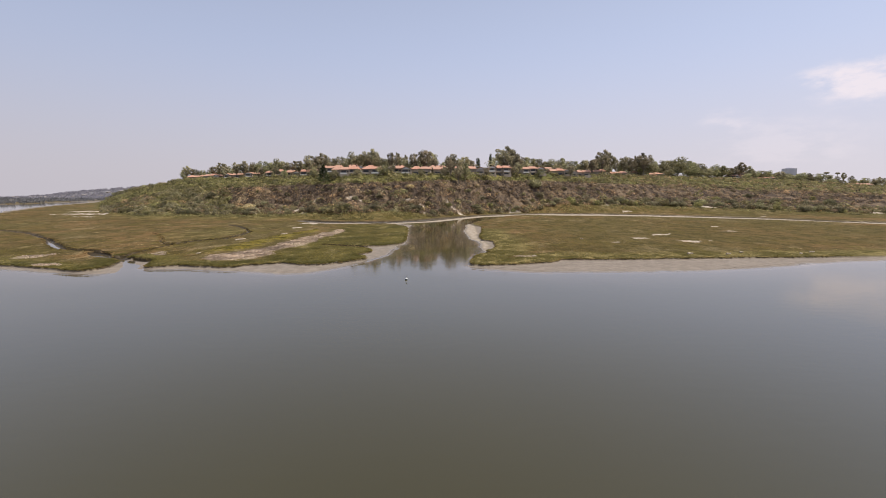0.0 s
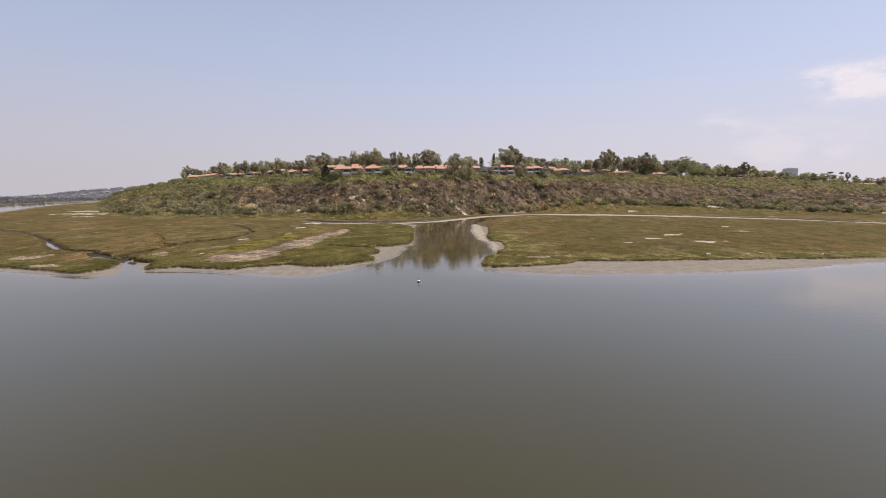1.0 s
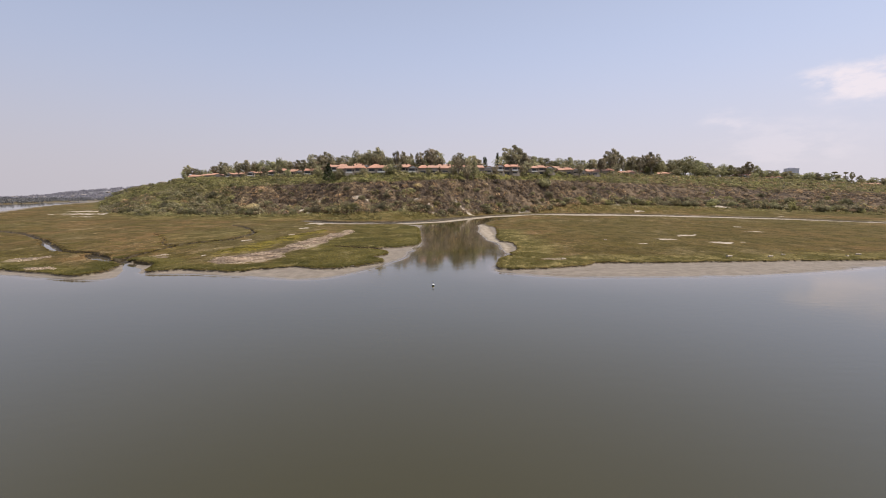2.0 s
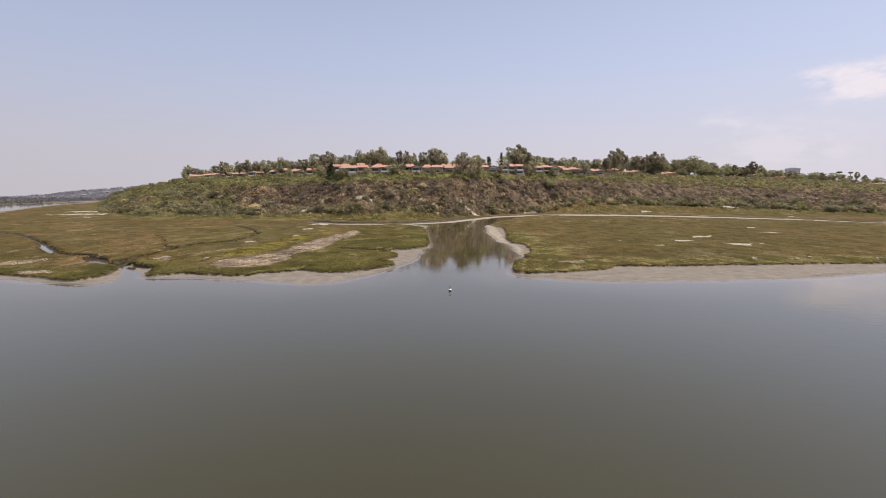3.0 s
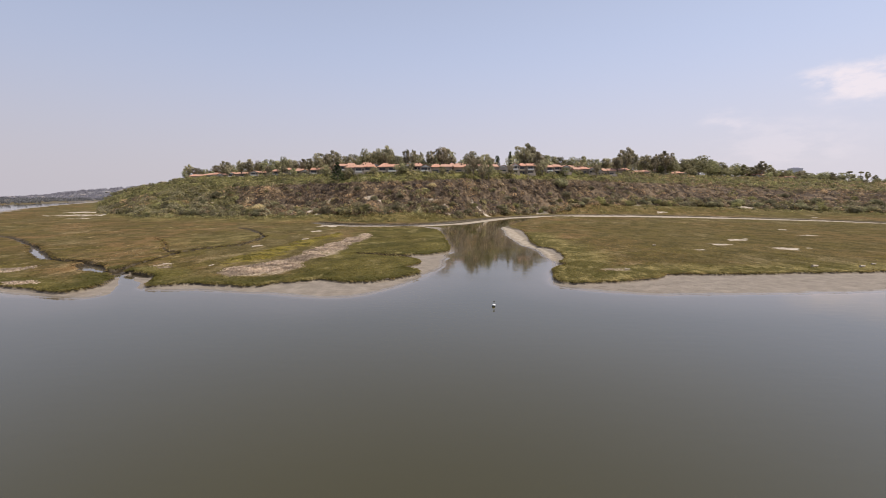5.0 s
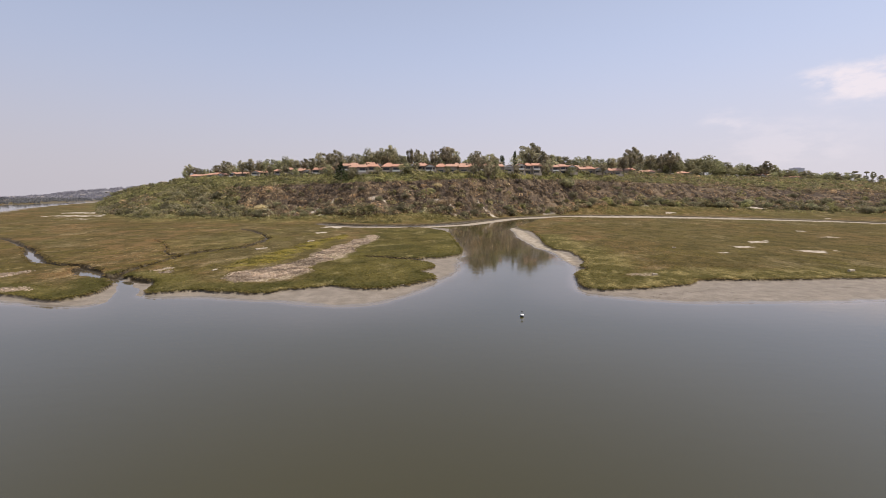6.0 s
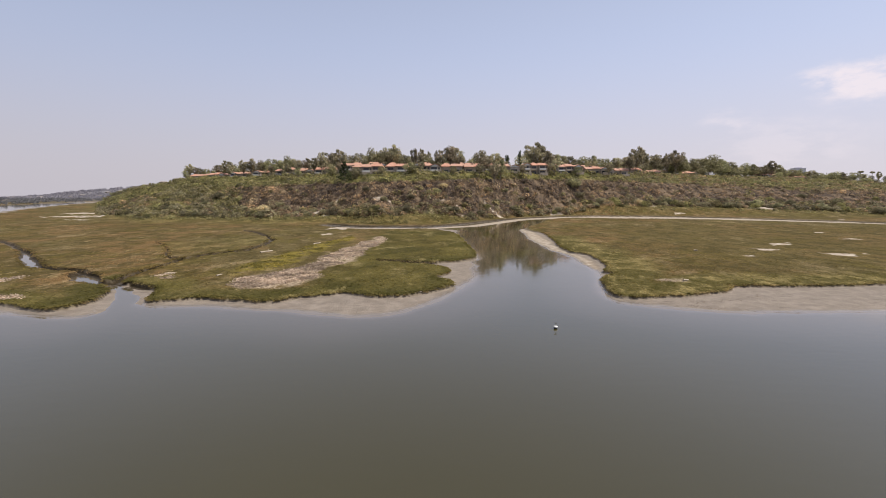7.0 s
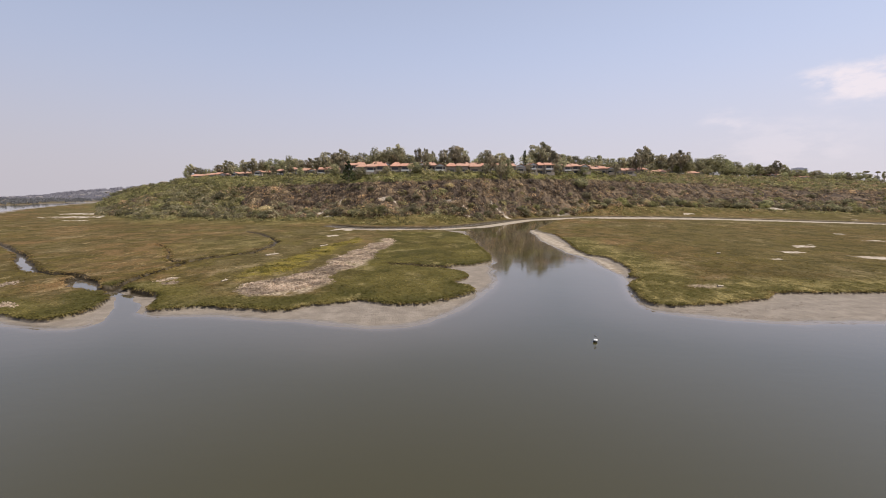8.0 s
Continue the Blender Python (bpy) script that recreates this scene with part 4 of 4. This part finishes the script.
TREES_FRONT = [  # beside and before the houses
    ("gum", -0.472, 418, 36, 5), ("gum", -0.385, 398, 37, 5), ("gum", -0.350, 372, 36.5, 6), ("round", -0.330, 352, 33.5, 5), ("gum", -0.297, 345, 39.5, 8), ("round", -0.262, 322, 34.0, 6),
    ("gum", -0.246, 318, 35.5, 5), ("round", -0.212, 290, 31.0, 5), ("round", -0.160, 288, 31.0, 5), ("gum", -0.078, 290, 33.5, 5), ("round", -0.012, 290, 31.5, 4), ("gum", 0.055, 300, 38.5, 9)]
TREES_FRONT += [
    ("round", 0.088, 302, 36.5, 8), ("gum", 0.135, 318, 33.5, 5), ("gum", 0.190, 336, 36.5, 6), ("gum", 0.205, 340, 38, 7), ("round", 0.255, 352, 34.0, 6), ("gum", 0.322, 366, 37, 7),
    ("gum", 0.368, 376, 43, 8), ("gum", 0.400, 388, 38, 7), ("gum", 0.450, 400, 45, 8), ("round", 0.530, 412, 36, 9), ("round", 0.61, 425, 36, 9), ("round", 0.70, 430, 33, 8), ("round", 0.78, 425, 31, 8)]
rng = np.random.default_rng(3)
FRONT = len(TREES_WEST + TREES_MID + TREES_EAST + TREES_FAR_EAST)
for i, (kind, u, d, top, width) in enumerate(TREES_WEST + TREES_MID + TREES_EAST + TREES_FAR_EAST + TREES_FRONT):
    d, top, width = set_back(HOUSE_BACK if d < 325 or i >= FRONT else TREE_BACK, u, d, top, width)
    plant(kind, u, d, top, width, i)
    if i < FRONT and d > 320 and kind in ("gum", "round"):
        plant("round" if i % 3 else "gum", u + rng.uniform(0.010, 0.022), d + rng.uniform(6, 22), top - rng.uniform(0.5, 4), width * rng.uniform(0.7, 1.1), i + 1)
        plant("round", u - rng.uniform(0.006, 0.016), d + rng.uniform(14, 30), top - rng.uniform(2.5, 5.5), width * rng.uniform(0.8, 1.2), i + 2)

# ================= office tower beyond the houses =================
def office_tower(u, d, w, top):
    x, y = stand(u, d)
    z = terrain_at(x, y) - 1
    thing = tagged(new("office_tower"), "distant office tower with banded windows, coloured pale as through haze", "office building")
    thing.matrix_world = pose(x, y, z, 0, 0, -14)
    h = top - z
    part("wall", box(bmesh.new(), -w / 2, w / 2, -w / 2, w / 2, 0, h), M_CONCRETE, thing)
    part("roof", box(bmesh.new(), -w / 4, w / 4, -w / 4, w / 4, h, h + 4), M_CONCRETE, thing)
    for i in range(int(h / 3.6)):
        part("window", box(bmesh.new(), -w / 2 + 0.8, w / 2 - 0.8, -w / 2 - 0.15, -w / 2 + 0.1, 1.4 + i * 3.6, 2.3 + i * 3.6), M_TINTED, thing)


office_tower(0.765, 2400, 50, 127)

# ================= mooring buoy =================
def buoy(x, y):
    thing = tagged(new("buoy"), "white mooring buoy with a dark waterline and small topmark", "buoy")
    thing.matrix_world = pose(x, y, 0, 2, 1, 20) @ Matrix.Scale(0.72, 4)
    bm = tube(bmesh.new(), [(0, 0, -0.35), (0, 0, -0.28), (0, 0, 0.18), (0, 0, 0.22)], [0.24, 0.30, 0.31, 0.29], 20)
    part("float", bm, Mat("black_rubber", 0.6).color((0.015, 0.015, 0.017)).m, thing, "black lower float")
    bm = tube(bmesh.new(), [(0, 0, 0.22), (0, 0, 0.25), (0, 0, 0.39), (0, 0, 0.44), (0, 0, 0.46)], [0.31, 0.33, 0.33, 0.27, 0.12], 20)
    part("cap", bm, plain_material("white_buoy_paint", (0.70, 0.69, 0.66), (0.82, 0.81, 0.79), 4.0, 0.4), thing, "white domed cap")
    steel = plain_material("galvanised_steel", (0.16, 0.16, 0.16), (0.28, 0.28, 0.28), 6.0, 0.5, 0, 0.6)
    for k in range(3):
        a = k * 2.094
        part("strut", tube(bmesh.new(), [(0.2 * math.cos(a), 0.2 * math.sin(a), 0.42), (0.05 * math.cos(a), 0.05 * math.sin(a), 0.95)], [0.018, 0.015], 6), steel, thing)
    part("topmark", box(bmesh.new(), -0.20, 0.20, -0.06, 0.06, 0.90, 1.06), steel, thing)


buoy(-7.0, 84.6)

# ================= scrub on the bluff =================
def scrub(name, label, material, x, y, radius, height, count, size):
    z = terrain(x, y)[0]
    pts, out = dome_points(np.stack([x, y, z - 0.1], -1), radius, height, count)
    v, f = leaf_cards(pts, np.repeat(size, count), out + (0, 0, 0.25), 0.32)
    ob = mesh_object(name, v, f, material, smooth=False)
    paint(ob, dict(tone=np.repeat(np.clip(0.45 * grain(x, y, 7, 50, 2) + rng.uniform(-0.28, 0.28, len(x)), -0.5, 0.5), 4 * count)))
    return tagged(ob, label, "shrubs", kind="stuff")


rng = np.random.default_rng(5)
n = 95000
u = rng.uniform(-0.86, 1.12, n)
d = 205 + rng.uniform(0, 1, n) * (275 + 240 * step(u, 0.32, 0.62))
x, y = HUB[0] + u * d, HUB[1] + d
_, mk, info = terrain(x, y)
t, on, past = info["t"], info["on"], d - info["crest"]
roll = rng.uniform(0, 1, n)
patch, fleck = grain(x, y, 22, 31, 3), grain(x, y, 7, 32, 2)
steep = (on > 0.5) & (t > 0.03) & (past < 0)
nose = u < -0.46 + 0.05 * patch
upper = (on > 0.5) & (past >= 0) & (d < info["house"] - 3)
gully = info["gully"]
face, low = step(t + 0.12 * patch, 0.34, 0.46), 1 - step(t + 0.12 * patch, 0.34, 0.46)
east = step(u, 0.22, 0.5)
rib = step(gully + 0.35 * fleck, 0.02, 0.22)
dice = rng.uniform(0, 1, (8, n))
sage = steep & ((~nose & (dice[0] < 0.20 + 0.10 * low)) | (nose & (patch + 0.4 * fleck < 0.0) & (dice[0] < 0.26)))
straw = steep & ~nose & (dice[1] < rib * face * 0.70 + low * 0.16 * (fleck > 0))
brush = (steep & nose & (patch - 0.4 * fleck < -0.1) & (dice[2] < 0.16)) | (steep & ~nose & (dice[2] < face * (0.75 - 0.50 * rib) + 0.12 * low)) | (upper & (u > 0.28) & (dice[2] < 0.03))
clump = steep & (dice[3] < low * (0.075 + 0.05 * east) + 0.06 * nose)
green = steep & ((~nose & (dice[4] < 0.02 + 0.05 * low * (patch > -0.1) + 0.10 * east * low)) | (nose & (dice[4] < np.where(patch > -0.05, 0.26, 0.10))))
dark = steep & (dice[5] < 0.012 + 0.03 * east * low + 0.02 * nose)
lush = (steep & nose & (dice[6] < 0.14) & (patch > 0.0)) | (upper & (dice[6] < 0.16 + 0.10 * (patch > 0) - 0.10 * east))
upper_green = upper & (dice[7] < 0.09)
upper_dark = upper & (dice[5] < 0.05 + 0.04 * east)
upper_sage = upper & (dice[0] < 0.20 * east * (patch < 0.1))
behind = (on > 0.5) & (d > info["house"] + 17) & (d < info["house"] + 75) & (roll < 0.16 - 0.06 * step(u, 0.3, 0.5)) & (u > -0.5)
hedge = (on > 0.5) & (d > info["house"] - 5) & (d < info["house"] - 1.5) & (roll < 0.55) & (patch > -0.25)
toe = (on > 0.5) & (t <= 0.03) & (d > info["foot"] - 10) & (roll < 0.5)
for name, label, material, pick, r0, r1, count in (
        ("sage_scrub", "dry grey-brown sage scrub covering the bluff face", M_SAGE, sage | upper_sage, 0.7, 1.7, 26),
        ("green_scrub", "olive green scrub scattered on the bluff", M_SHRUB, green | upper_green, 0.9, 2.4, 40),
        ("dark_scrub", "dark green scrub in the gullies of the bluff", M_TREE, dark | upper_dark, 0.7, 1.9, 26),
        ("sage_brush", "dark purple-brown brush on the upper bluff face", M_BRUSH, brush, 0.6, 1.5, 24),
        ("grey_brush", "grey-green rounded brush on the lower slope", M_GREY, clump, 1.3, 2.9, 80),
        ("dry_grass", "straw-coloured dry grass clumps on the bluff face", M_STRAW, straw, 0.5, 1.3, 18),
        ("garden_canopy", "dark green garden trees behind the roofs", M_TREE, behind, 2.4, 4.2, 60),
        ("garden_hedge", "dark hedges in front of the houses", M_TREE, hedge, 0.4, 1.0, 24),
        ("crest_shrubs", "fresh green shrubs along the crest and gardens", M_LUSH, lush, 0.7, 1.7, 34),
        ("toe_shrubs", "low green shrubs along the slope foot", M_SHRUB, toe, 0.4, 1.2, 20)):
    i = np.nonzero(pick & (mk["path"] < 0.3))[0]
    radius = rng.uniform(r0, r1, len(i)) * (1 + 0.8 * (rng.uniform(0, 1, len(i)) > 0.94))
    scrub(name, label, material, x[i], y[i], radius, radius * rng.uniform(0.8, 1.25, len(i)) * (1.5 if name == "garden_canopy" else 1), count, radius * (0.22 if count > 50 else 0.34))

# ================= single bushes =================
def bush_master(name, label, material, seed):
    """A bush one metre high and about two wide: stems and crown."""
    global rng
    rng = np.random.default_rng(seed)
    thing = tagged(new(name), label, "bush", "large bushes on the bluff")
    bm = bmesh.new()
    puffs = []
    for k in range(11):
        a, far = k * 2.4, rng.uniform(0.35, 0.7)
        puffs.append((far * math.cos(a), far * math.sin(a), rng.uniform(0.25, 0.62)))
        tube(bm, [(0, 0, 0), (0.4 * far * math.cos(a), 0.4 * far * math.sin(a), 0.2), puffs[-1]], [0.03, 0.02, 0.008], 5)
    puffs += [(0, 0, 0.65), (0.2, 0.1, 0.7)]
    part("stem", bm, M_BARK, thing)
    pts, outs = [], []
    for p in puffs:
        v = rng.normal(size=(90, 3))
        v /= np.linalg.norm(v, axis=1, keepdims=True)
        outs.append(v + np.array(p) * 0.6)
        pts.append(np.array(p) + v * rng.uniform(0.5, 1.1, (90, 1)) * (0.38, 0.38, 0.27))
    pts = np.concatenate(pts)
    pts[:, 2] = np.maximum(pts[:, 2], 0.02)
    v, f = leaf_cards(pts, rng.uniform(0.07, 0.13, len(pts)), np.concatenate(outs), 0.6)
    mesh_object("crown", v, f, material, smooth=False).parent = thing
    return thing


BUSHES = {"dark": bush_master("bush", "large dark green rounded bush at the slope foot", M_TREE, 51),
          "olive": bush_master("bush", "olive green bush on the bluff slope", M_SHRUB, 52),
          "grey": bush_master("bush", "grey-green rounded bush on the lower slope", M_GREY, 54),
          "straw": bush_master("bush", "straw-coloured dry bush on the bluff slope", M_STRAW, 53)}
rng = np.random.default_rng(57)
SLOPE_BUSHES = []
for k in range(120):
    u = -0.62 + 1.62 * ((k * 0.618034) % 1)
    rel = float(rng.choice([rng.uniform(0.02, 0.16), rng.uniform(0.10, 0.38), rng.uniform(0.3, 0.8)], p=[0.5, 0.35, 0.15]))
    size = float(rng.uniform(3.2, 6.5)) * (1.25 if u > 0.25 else 1.0)
    kind = str(rng.choice(["grey", "olive", "dark", "straw"], p=[0.48, 0.30, 0.16, 0.06]))
    SLOPE_BUSHES.append((kind, u, rel, size, size * float(rng.uniform(0.5, 0.68))))
LARGE_BUSHES = [
        ("dark", 0.882, 0.02, 11, 5.5), ("dark", 0.965, 0.06, 6, 4), ("olive", 0.81, 0.05, 7, 4.5), ("dark", 0.765, 0.18, 8, 4.5), ("olive", 0.47, 0.06, 7, 4),
        ("olive", 0.545, 0.08, 10, 4), ("dark", 0.585, 0.06, 8, 4), ("olive", 0.395, 0.04, 7, 3.5), ("dark", 0.245, 0.82, 13, 8), ("olive", 0.12, 0.10, 7, 3.5)]
LARGE_BUSHES += [
        ("straw", -0.022, 0.22, 11, 4.5), ("olive", -0.18, 0.06, 8, 4.5), ("olive", -0.232, 0.10, 6, 3.5), ("dark", -0.325, 0.22, 5, 3), ("straw", -0.41, 0.20, 8, 5),
        ("dark", -0.45, 0.22, 5, 3), ("dark", -0.55, 0.05, 6, 3.5), ("olive", -0.655, 0.04, 5, 2.5), ("olive", -0.13, 0.14, 6, 3), ("olive", 0.33, 0.3, 8, 4),
        ("dark", -0.60, 0.25, 8, 4.5), ("dark", -0.53, 0.4, 7, 4), ("olive", -0.63, 0.45, 8, 4), ("dark", -0.58, 0.7, 7, 4), ("dark", -0.50, 0.65, 8, 4.5), ("olive", -0.69, 0.3, 7, 3.5),
        ("dark", 0.63, 0.15, 9, 5), ("olive", 0.66, 0.45, 8, 4), ("dark", 0.70, 0.25, 8, 5), ("dark", 0.80, 0.35, 9, 5), ("olive", 0.86, 0.3, 9, 5), ("dark", 0.93, 0.35, 9, 5), ("dark", 0.73, 0.7, 8, 4)]
for kind, u, rel, width, height in SLOPE_BUSHES + LARGE_BUSHES:
    f_d, c_d = np.interp(u, BEAR, FOOT_D), np.interp(u, BEAR, CREST_D)
    x, y = stand(u, f_d + rel * (c_d - f_d))
    m = Matrix.Translation((x, y, terrain_at(x, y) - 0.2)) @ Matrix.Rotation(9 * u, 4, "Z") @ Matrix.Diagonal((width / 2, width / 2, height, 1))
    master = BUSHES[kind]
    if master.name in used:
        copy_thing(master, m @ Matrix.Diagonal((*(1 / k for k in master.scale), 1)))
    else:
        used.add(master.name)
        master.matrix_world = m

# ================= marsh plants =================
rng = np.random.default_rng(9)
n = 280000
r = 60 + 130 * rng.uniform(0, 1, n) ** 1.15
a = np.radians(rng.uniform(-52, 50, n))
x, y = HUB[0] + np.sin(a) * r, HUB[1] + np.cos(a) * r
z, mk, info = terrain(x, y)
edge = info["marsh"]
def marsh_stuff(name, label, pick, r0, r1, h0, h1, count, material=None):
    px_, py_, pz_ = x[pick], y[pick], z[pick] + 0.30 * (1 - step(edge[pick], 0.0, 0.35))
    radius = rng.uniform(r0, r1, len(px_))
    pts, out = dome_points(np.stack([px_, py_, pz_ - 0.06], -1), radius, radius * rng.uniform(h0, h1, len(px_)), count)
    v, f = leaf_cards(pts, np.repeat(radius, count) * 0.62, out + (0, 0, 1.2), 0.4)
    plants = mesh_object(name, v, f, material or M_MARSH, smooth=False)
    paint(plants, {k: np.repeat(mk[k][pick], 4 * count) for k in ("fresh", "yellow", "shell", "deep", "heart")})
    tagged(plants, label, "marsh plants", kind="stuff")


bare = (mk["path"] < 0.4) & (mk["shell"] < 0.6)
chance = rng.uniform(0, 1, n)
marsh_stuff("marsh_fringe", "rounded green pickleweed clumps along the marsh edge", (edge > 0.0) & (info["shore"] < 1.0) & bare, 0.20, 0.40, 0.35, 0.65, 10)
marsh_stuff("marsh_plants", "low olive and rusty salt marsh plants", (edge >= 0.8) & bare & (chance < 0.42 * (1 - step(r, 90, 175))), 0.14, 0.40, 0.2, 0.45, 6)
marsh_stuff("creek_fringe", "low olive plants along the tidal creeks", (edge > -0.02) & (edge < 0.7) & (info["shore"] >= 1.0) & bare & (chance < 0.9), 0.20, 0.42, 0.3, 0.6, 8)
marsh_stuff("yellow_flowers", "yellow flowering weeds along the shell bank", (mk["yellow"] > 0.7) & (edge > 1) & (chance < 0.35) & (grain(x, y, 5, 40) > -0.1), 0.2, 0.5, 0.4, 0.9, 8,
            leaf_material("yellow_weeds", (0.090, 0.084, 0.018), (0.215, 0.178, 0.032)))

# shell and wood fragments on the bank
pick = (mk["shell"] > 0.55) & (edge > 1) & (grain(x, y, 6, 41) + 0.6 * mk["shell"] > 0.25)
pts = np.repeat(np.stack([x, y, z + 0.03], -1)[pick], 3, 0) + rng.normal(size=(3 * pick.sum(), 3)) * (0.5, 0.5, 0.02)
v, f = leaf_cards(pts, rng.uniform(0.12, 0.42, len(pts)), np.tile((0.0, 0.0, 1.0), (len(pts), 1)), 0.5)
tagged(mesh_object("shell_debris", v, f, leaf_material("bleached_debris", (0.225, 0.180, 0.128), (0.42, 0.348, 0.255)), smooth=False),
       "bleached shell and wood fragments on the sandbank", "debris", kind="stuff")


# ================= wrack on the mud =================
rng = np.random.default_rng(19)
spots = []
for line in ([(12, 95), (20, 93.4), (26, 91.6), (32, 90.4), (41, 91.2), (50, 92.5), (66, 98), (84, 103)], [(8, 96.6), (16, 96.2), (24, 98), (30, 101)]):
    for (ax, ay), (bx, by) in zip(line[:-1], line[1:]):
        s = rng.uniform(0, 1, int(5.0 * math.hypot(bx - ax, by - ay)))
        s = s[grain(ax + s * (bx - ax), ay + s * (by - ay), 2.5, 44) > -0.15]
        spots.append(np.stack([ax + s * (bx - ax), ay + s * (by - ay)], -1) + rng.normal(size=(len(s), 2)) * (0.3, 0.35))
spots = np.concatenate(spots)
wz = terrain(spots[:, 0], spots[:, 1])[0]
keep = wz > 0.0
pts, out = dome_points(np.column_stack([spots, wz])[keep], rng.uniform(0.10, 0.34, keep.sum()), rng.uniform(0.02, 0.05, keep.sum()), 5)
v, f = leaf_cards(pts, rng.uniform(0.04, 0.09, len(pts)), out + (0, 0, 0.6))
tagged(mesh_object("tide_wrack", v, f, leaf_material("dark_wrack", (0.110, 0.088, 0.067), (0.165, 0.134, 0.102)), smooth=False), "dark strands of dried weed along the mud", "wrack", kind="stuff")

# ================= driftwood =================
M_DRIFT = plain_material("bleached_driftwood", (0.27, 0.22, 0.165), (0.46, 0.39, 0.305), 2.5, 0.85, 0.5)


def driftwood(x, y, length, thick, turn, stump=False):
    thing = tagged(new("driftwood"), "bleached driftwood log lying on the marsh", "driftwood", "driftwood on the marsh")
    z = terrain_at(x, y)
    thing.matrix_world = pose(x, y, z + thick * 0.7, 0, rng.uniform(-4, 4), turn)
    h = length / 2
    bm = tube(bmesh.new(), [(-h, 0, 0), (-h * 0.4, 0.03 * length, 0.02), (h * 0.3, -0.02 * length, 0.0), (h, 0.02 * length, 0.04)],
              [thick, thick * 0.95, thick * 0.8, thick * 0.45], 9)
    part("log", bm, M_DRIFT, thing)
    if stump:
        part("branch", tube(bmesh.new(), [(h * 0.2, 0, 0), (h * 0.45, 0.10 * length, thick * 2.2)], [thick * 0.4, thick * 0.15], 6), M_DRIFT, thing)


for dx, dy, length, thick, turn, stump in (
        (-66.5, 147.6, 3.6, 0.24, 52, True), (-58.5, 166.0, 3.0, 0.2, 60, False), (-73.5, 117.4, 1.8, 0.16, 40, False), (-62.9, 115.2, 1.4, 0.14, 70, True),
        (63.0, 114.0, 1.6, 0.28, 15, False), (-24.4, 101.6, 0.8, 0.14, 40, False), (46.3, 150.0, 0.9, 0.2, -20, False), (22.5, 110.2, 1.0, 0.18, 5, False),
        (72.5, 113.6, 1.3, 0.24, 12, False), (78.0, 117.0, 0.9, 0.20, -5, False), (92.0, 115.0, 1.3, 0.22, 30, False), (96.0, 116.5, 1.2, 0.22, -12, False)):
    driftwood(dx, dy, length, thick, turn, stump)

# ================= distant shore =================
rng = np.random.default_rng(15)
n = 5200
u = rng.uniform(-1.25, -0.52, n)
d = 500 + 1050 * rng.uniform(0, 1, n) ** 1.3
x, y = HUB[0] + u * d, HUB[1] + d
z, _, info = terrain(x, y)
keep = (info["far"] > 4) | ((info["on"] > 0.3) & (d > 560) & (u > -0.72))
x, y, z, d = x[keep], y[keep], z[keep], d[keep]
height = rng.uniform(2.2, 5.0, len(x)) * np.clip(d / 900, 0.75, 1.3)
pts, out = dome_points(np.stack([x, y, z - 0.3], -1), height * rng.uniform(0.5, 0.9, len(x)), height, 18)
# both leaf colours carry aerial haze: greyer near, paler grey farther off
for name, label, near, dark, light in (
        ("shore_woods", "woods along the far shore, coloured haze grey", True, (0.060, 0.060, 0.063), (0.100, 0.098, 0.098)),
        ("far_woods", "hazy grey woods on the distant hills", False, (0.118, 0.112, 0.124), (0.155, 0.147, 0.160))):
    i = np.repeat((d < 760) == near, 18)
    v, f = leaf_cards(pts[i], np.repeat(height * 0.38, 18)[i], out[i])
    tagged(mesh_object(name, v, f, leaf_material(name + "_leaves", dark, light, even=True), smooth=False), label, "woods", kind="stuff")


def far_house(u, d, w):
    x, y = stand(u, d)
    z = terrain_at(x, y)
    thing = tagged(new("house"), "distant pale house among trees on the far shore", "house", "houses on the far shore")
    thing.matrix_world = pose(x, y, z - 0.4, 0, 0, rng.uniform(-25, 25))
    part("wall", box(bmesh.new(), -w / 2, w / 2, -4, 4, 0, 3.4), M_STUCCO, thing)
    part("roof", roof_mesh(w, 8, 3.4, 1.3, 0.5, 1.5), M_SHINGLE, thing)
    for k in (-0.28, 0.0, 0.28):
        window(thing, k * w, -4, 1.2, w * 0.14, 1.3)


for u, d, w in ((-0.945, 905, 8), (-0.905, 980, 9), (-0.882, 860, 7), (-0.835, 1040, 10), (-0.815, 960, 8), (-0.79, 1120, 11),
                (-0.755, 1060, 9), (-0.735, 1230, 12), (-0.70, 1180, 10), (-0.675, 1290, 12), (-0.655, 1090, 9), (-0.63, 1200, 11)):
    far_house(u, d, w)

# ================= houses and trees trailing down the western ridge =================
for u, d, w in ((-0.577, 520, 9), (-0.612, 540, 7), (-0.648, 545, 8), (-0.700, 560, 7)):
    far_house(u, d, w)
for i in range(26):
    u = -0.560 - 0.0072 * i
    x, y = stand(u, 500)
    plant("round" if i % 4 else "gum", u, 500 + rng.uniform(-8, 30), terrain_at(x, y) + rng.uniform(1.5, 5.5), rng.uniform(3.0, 6.5), i)
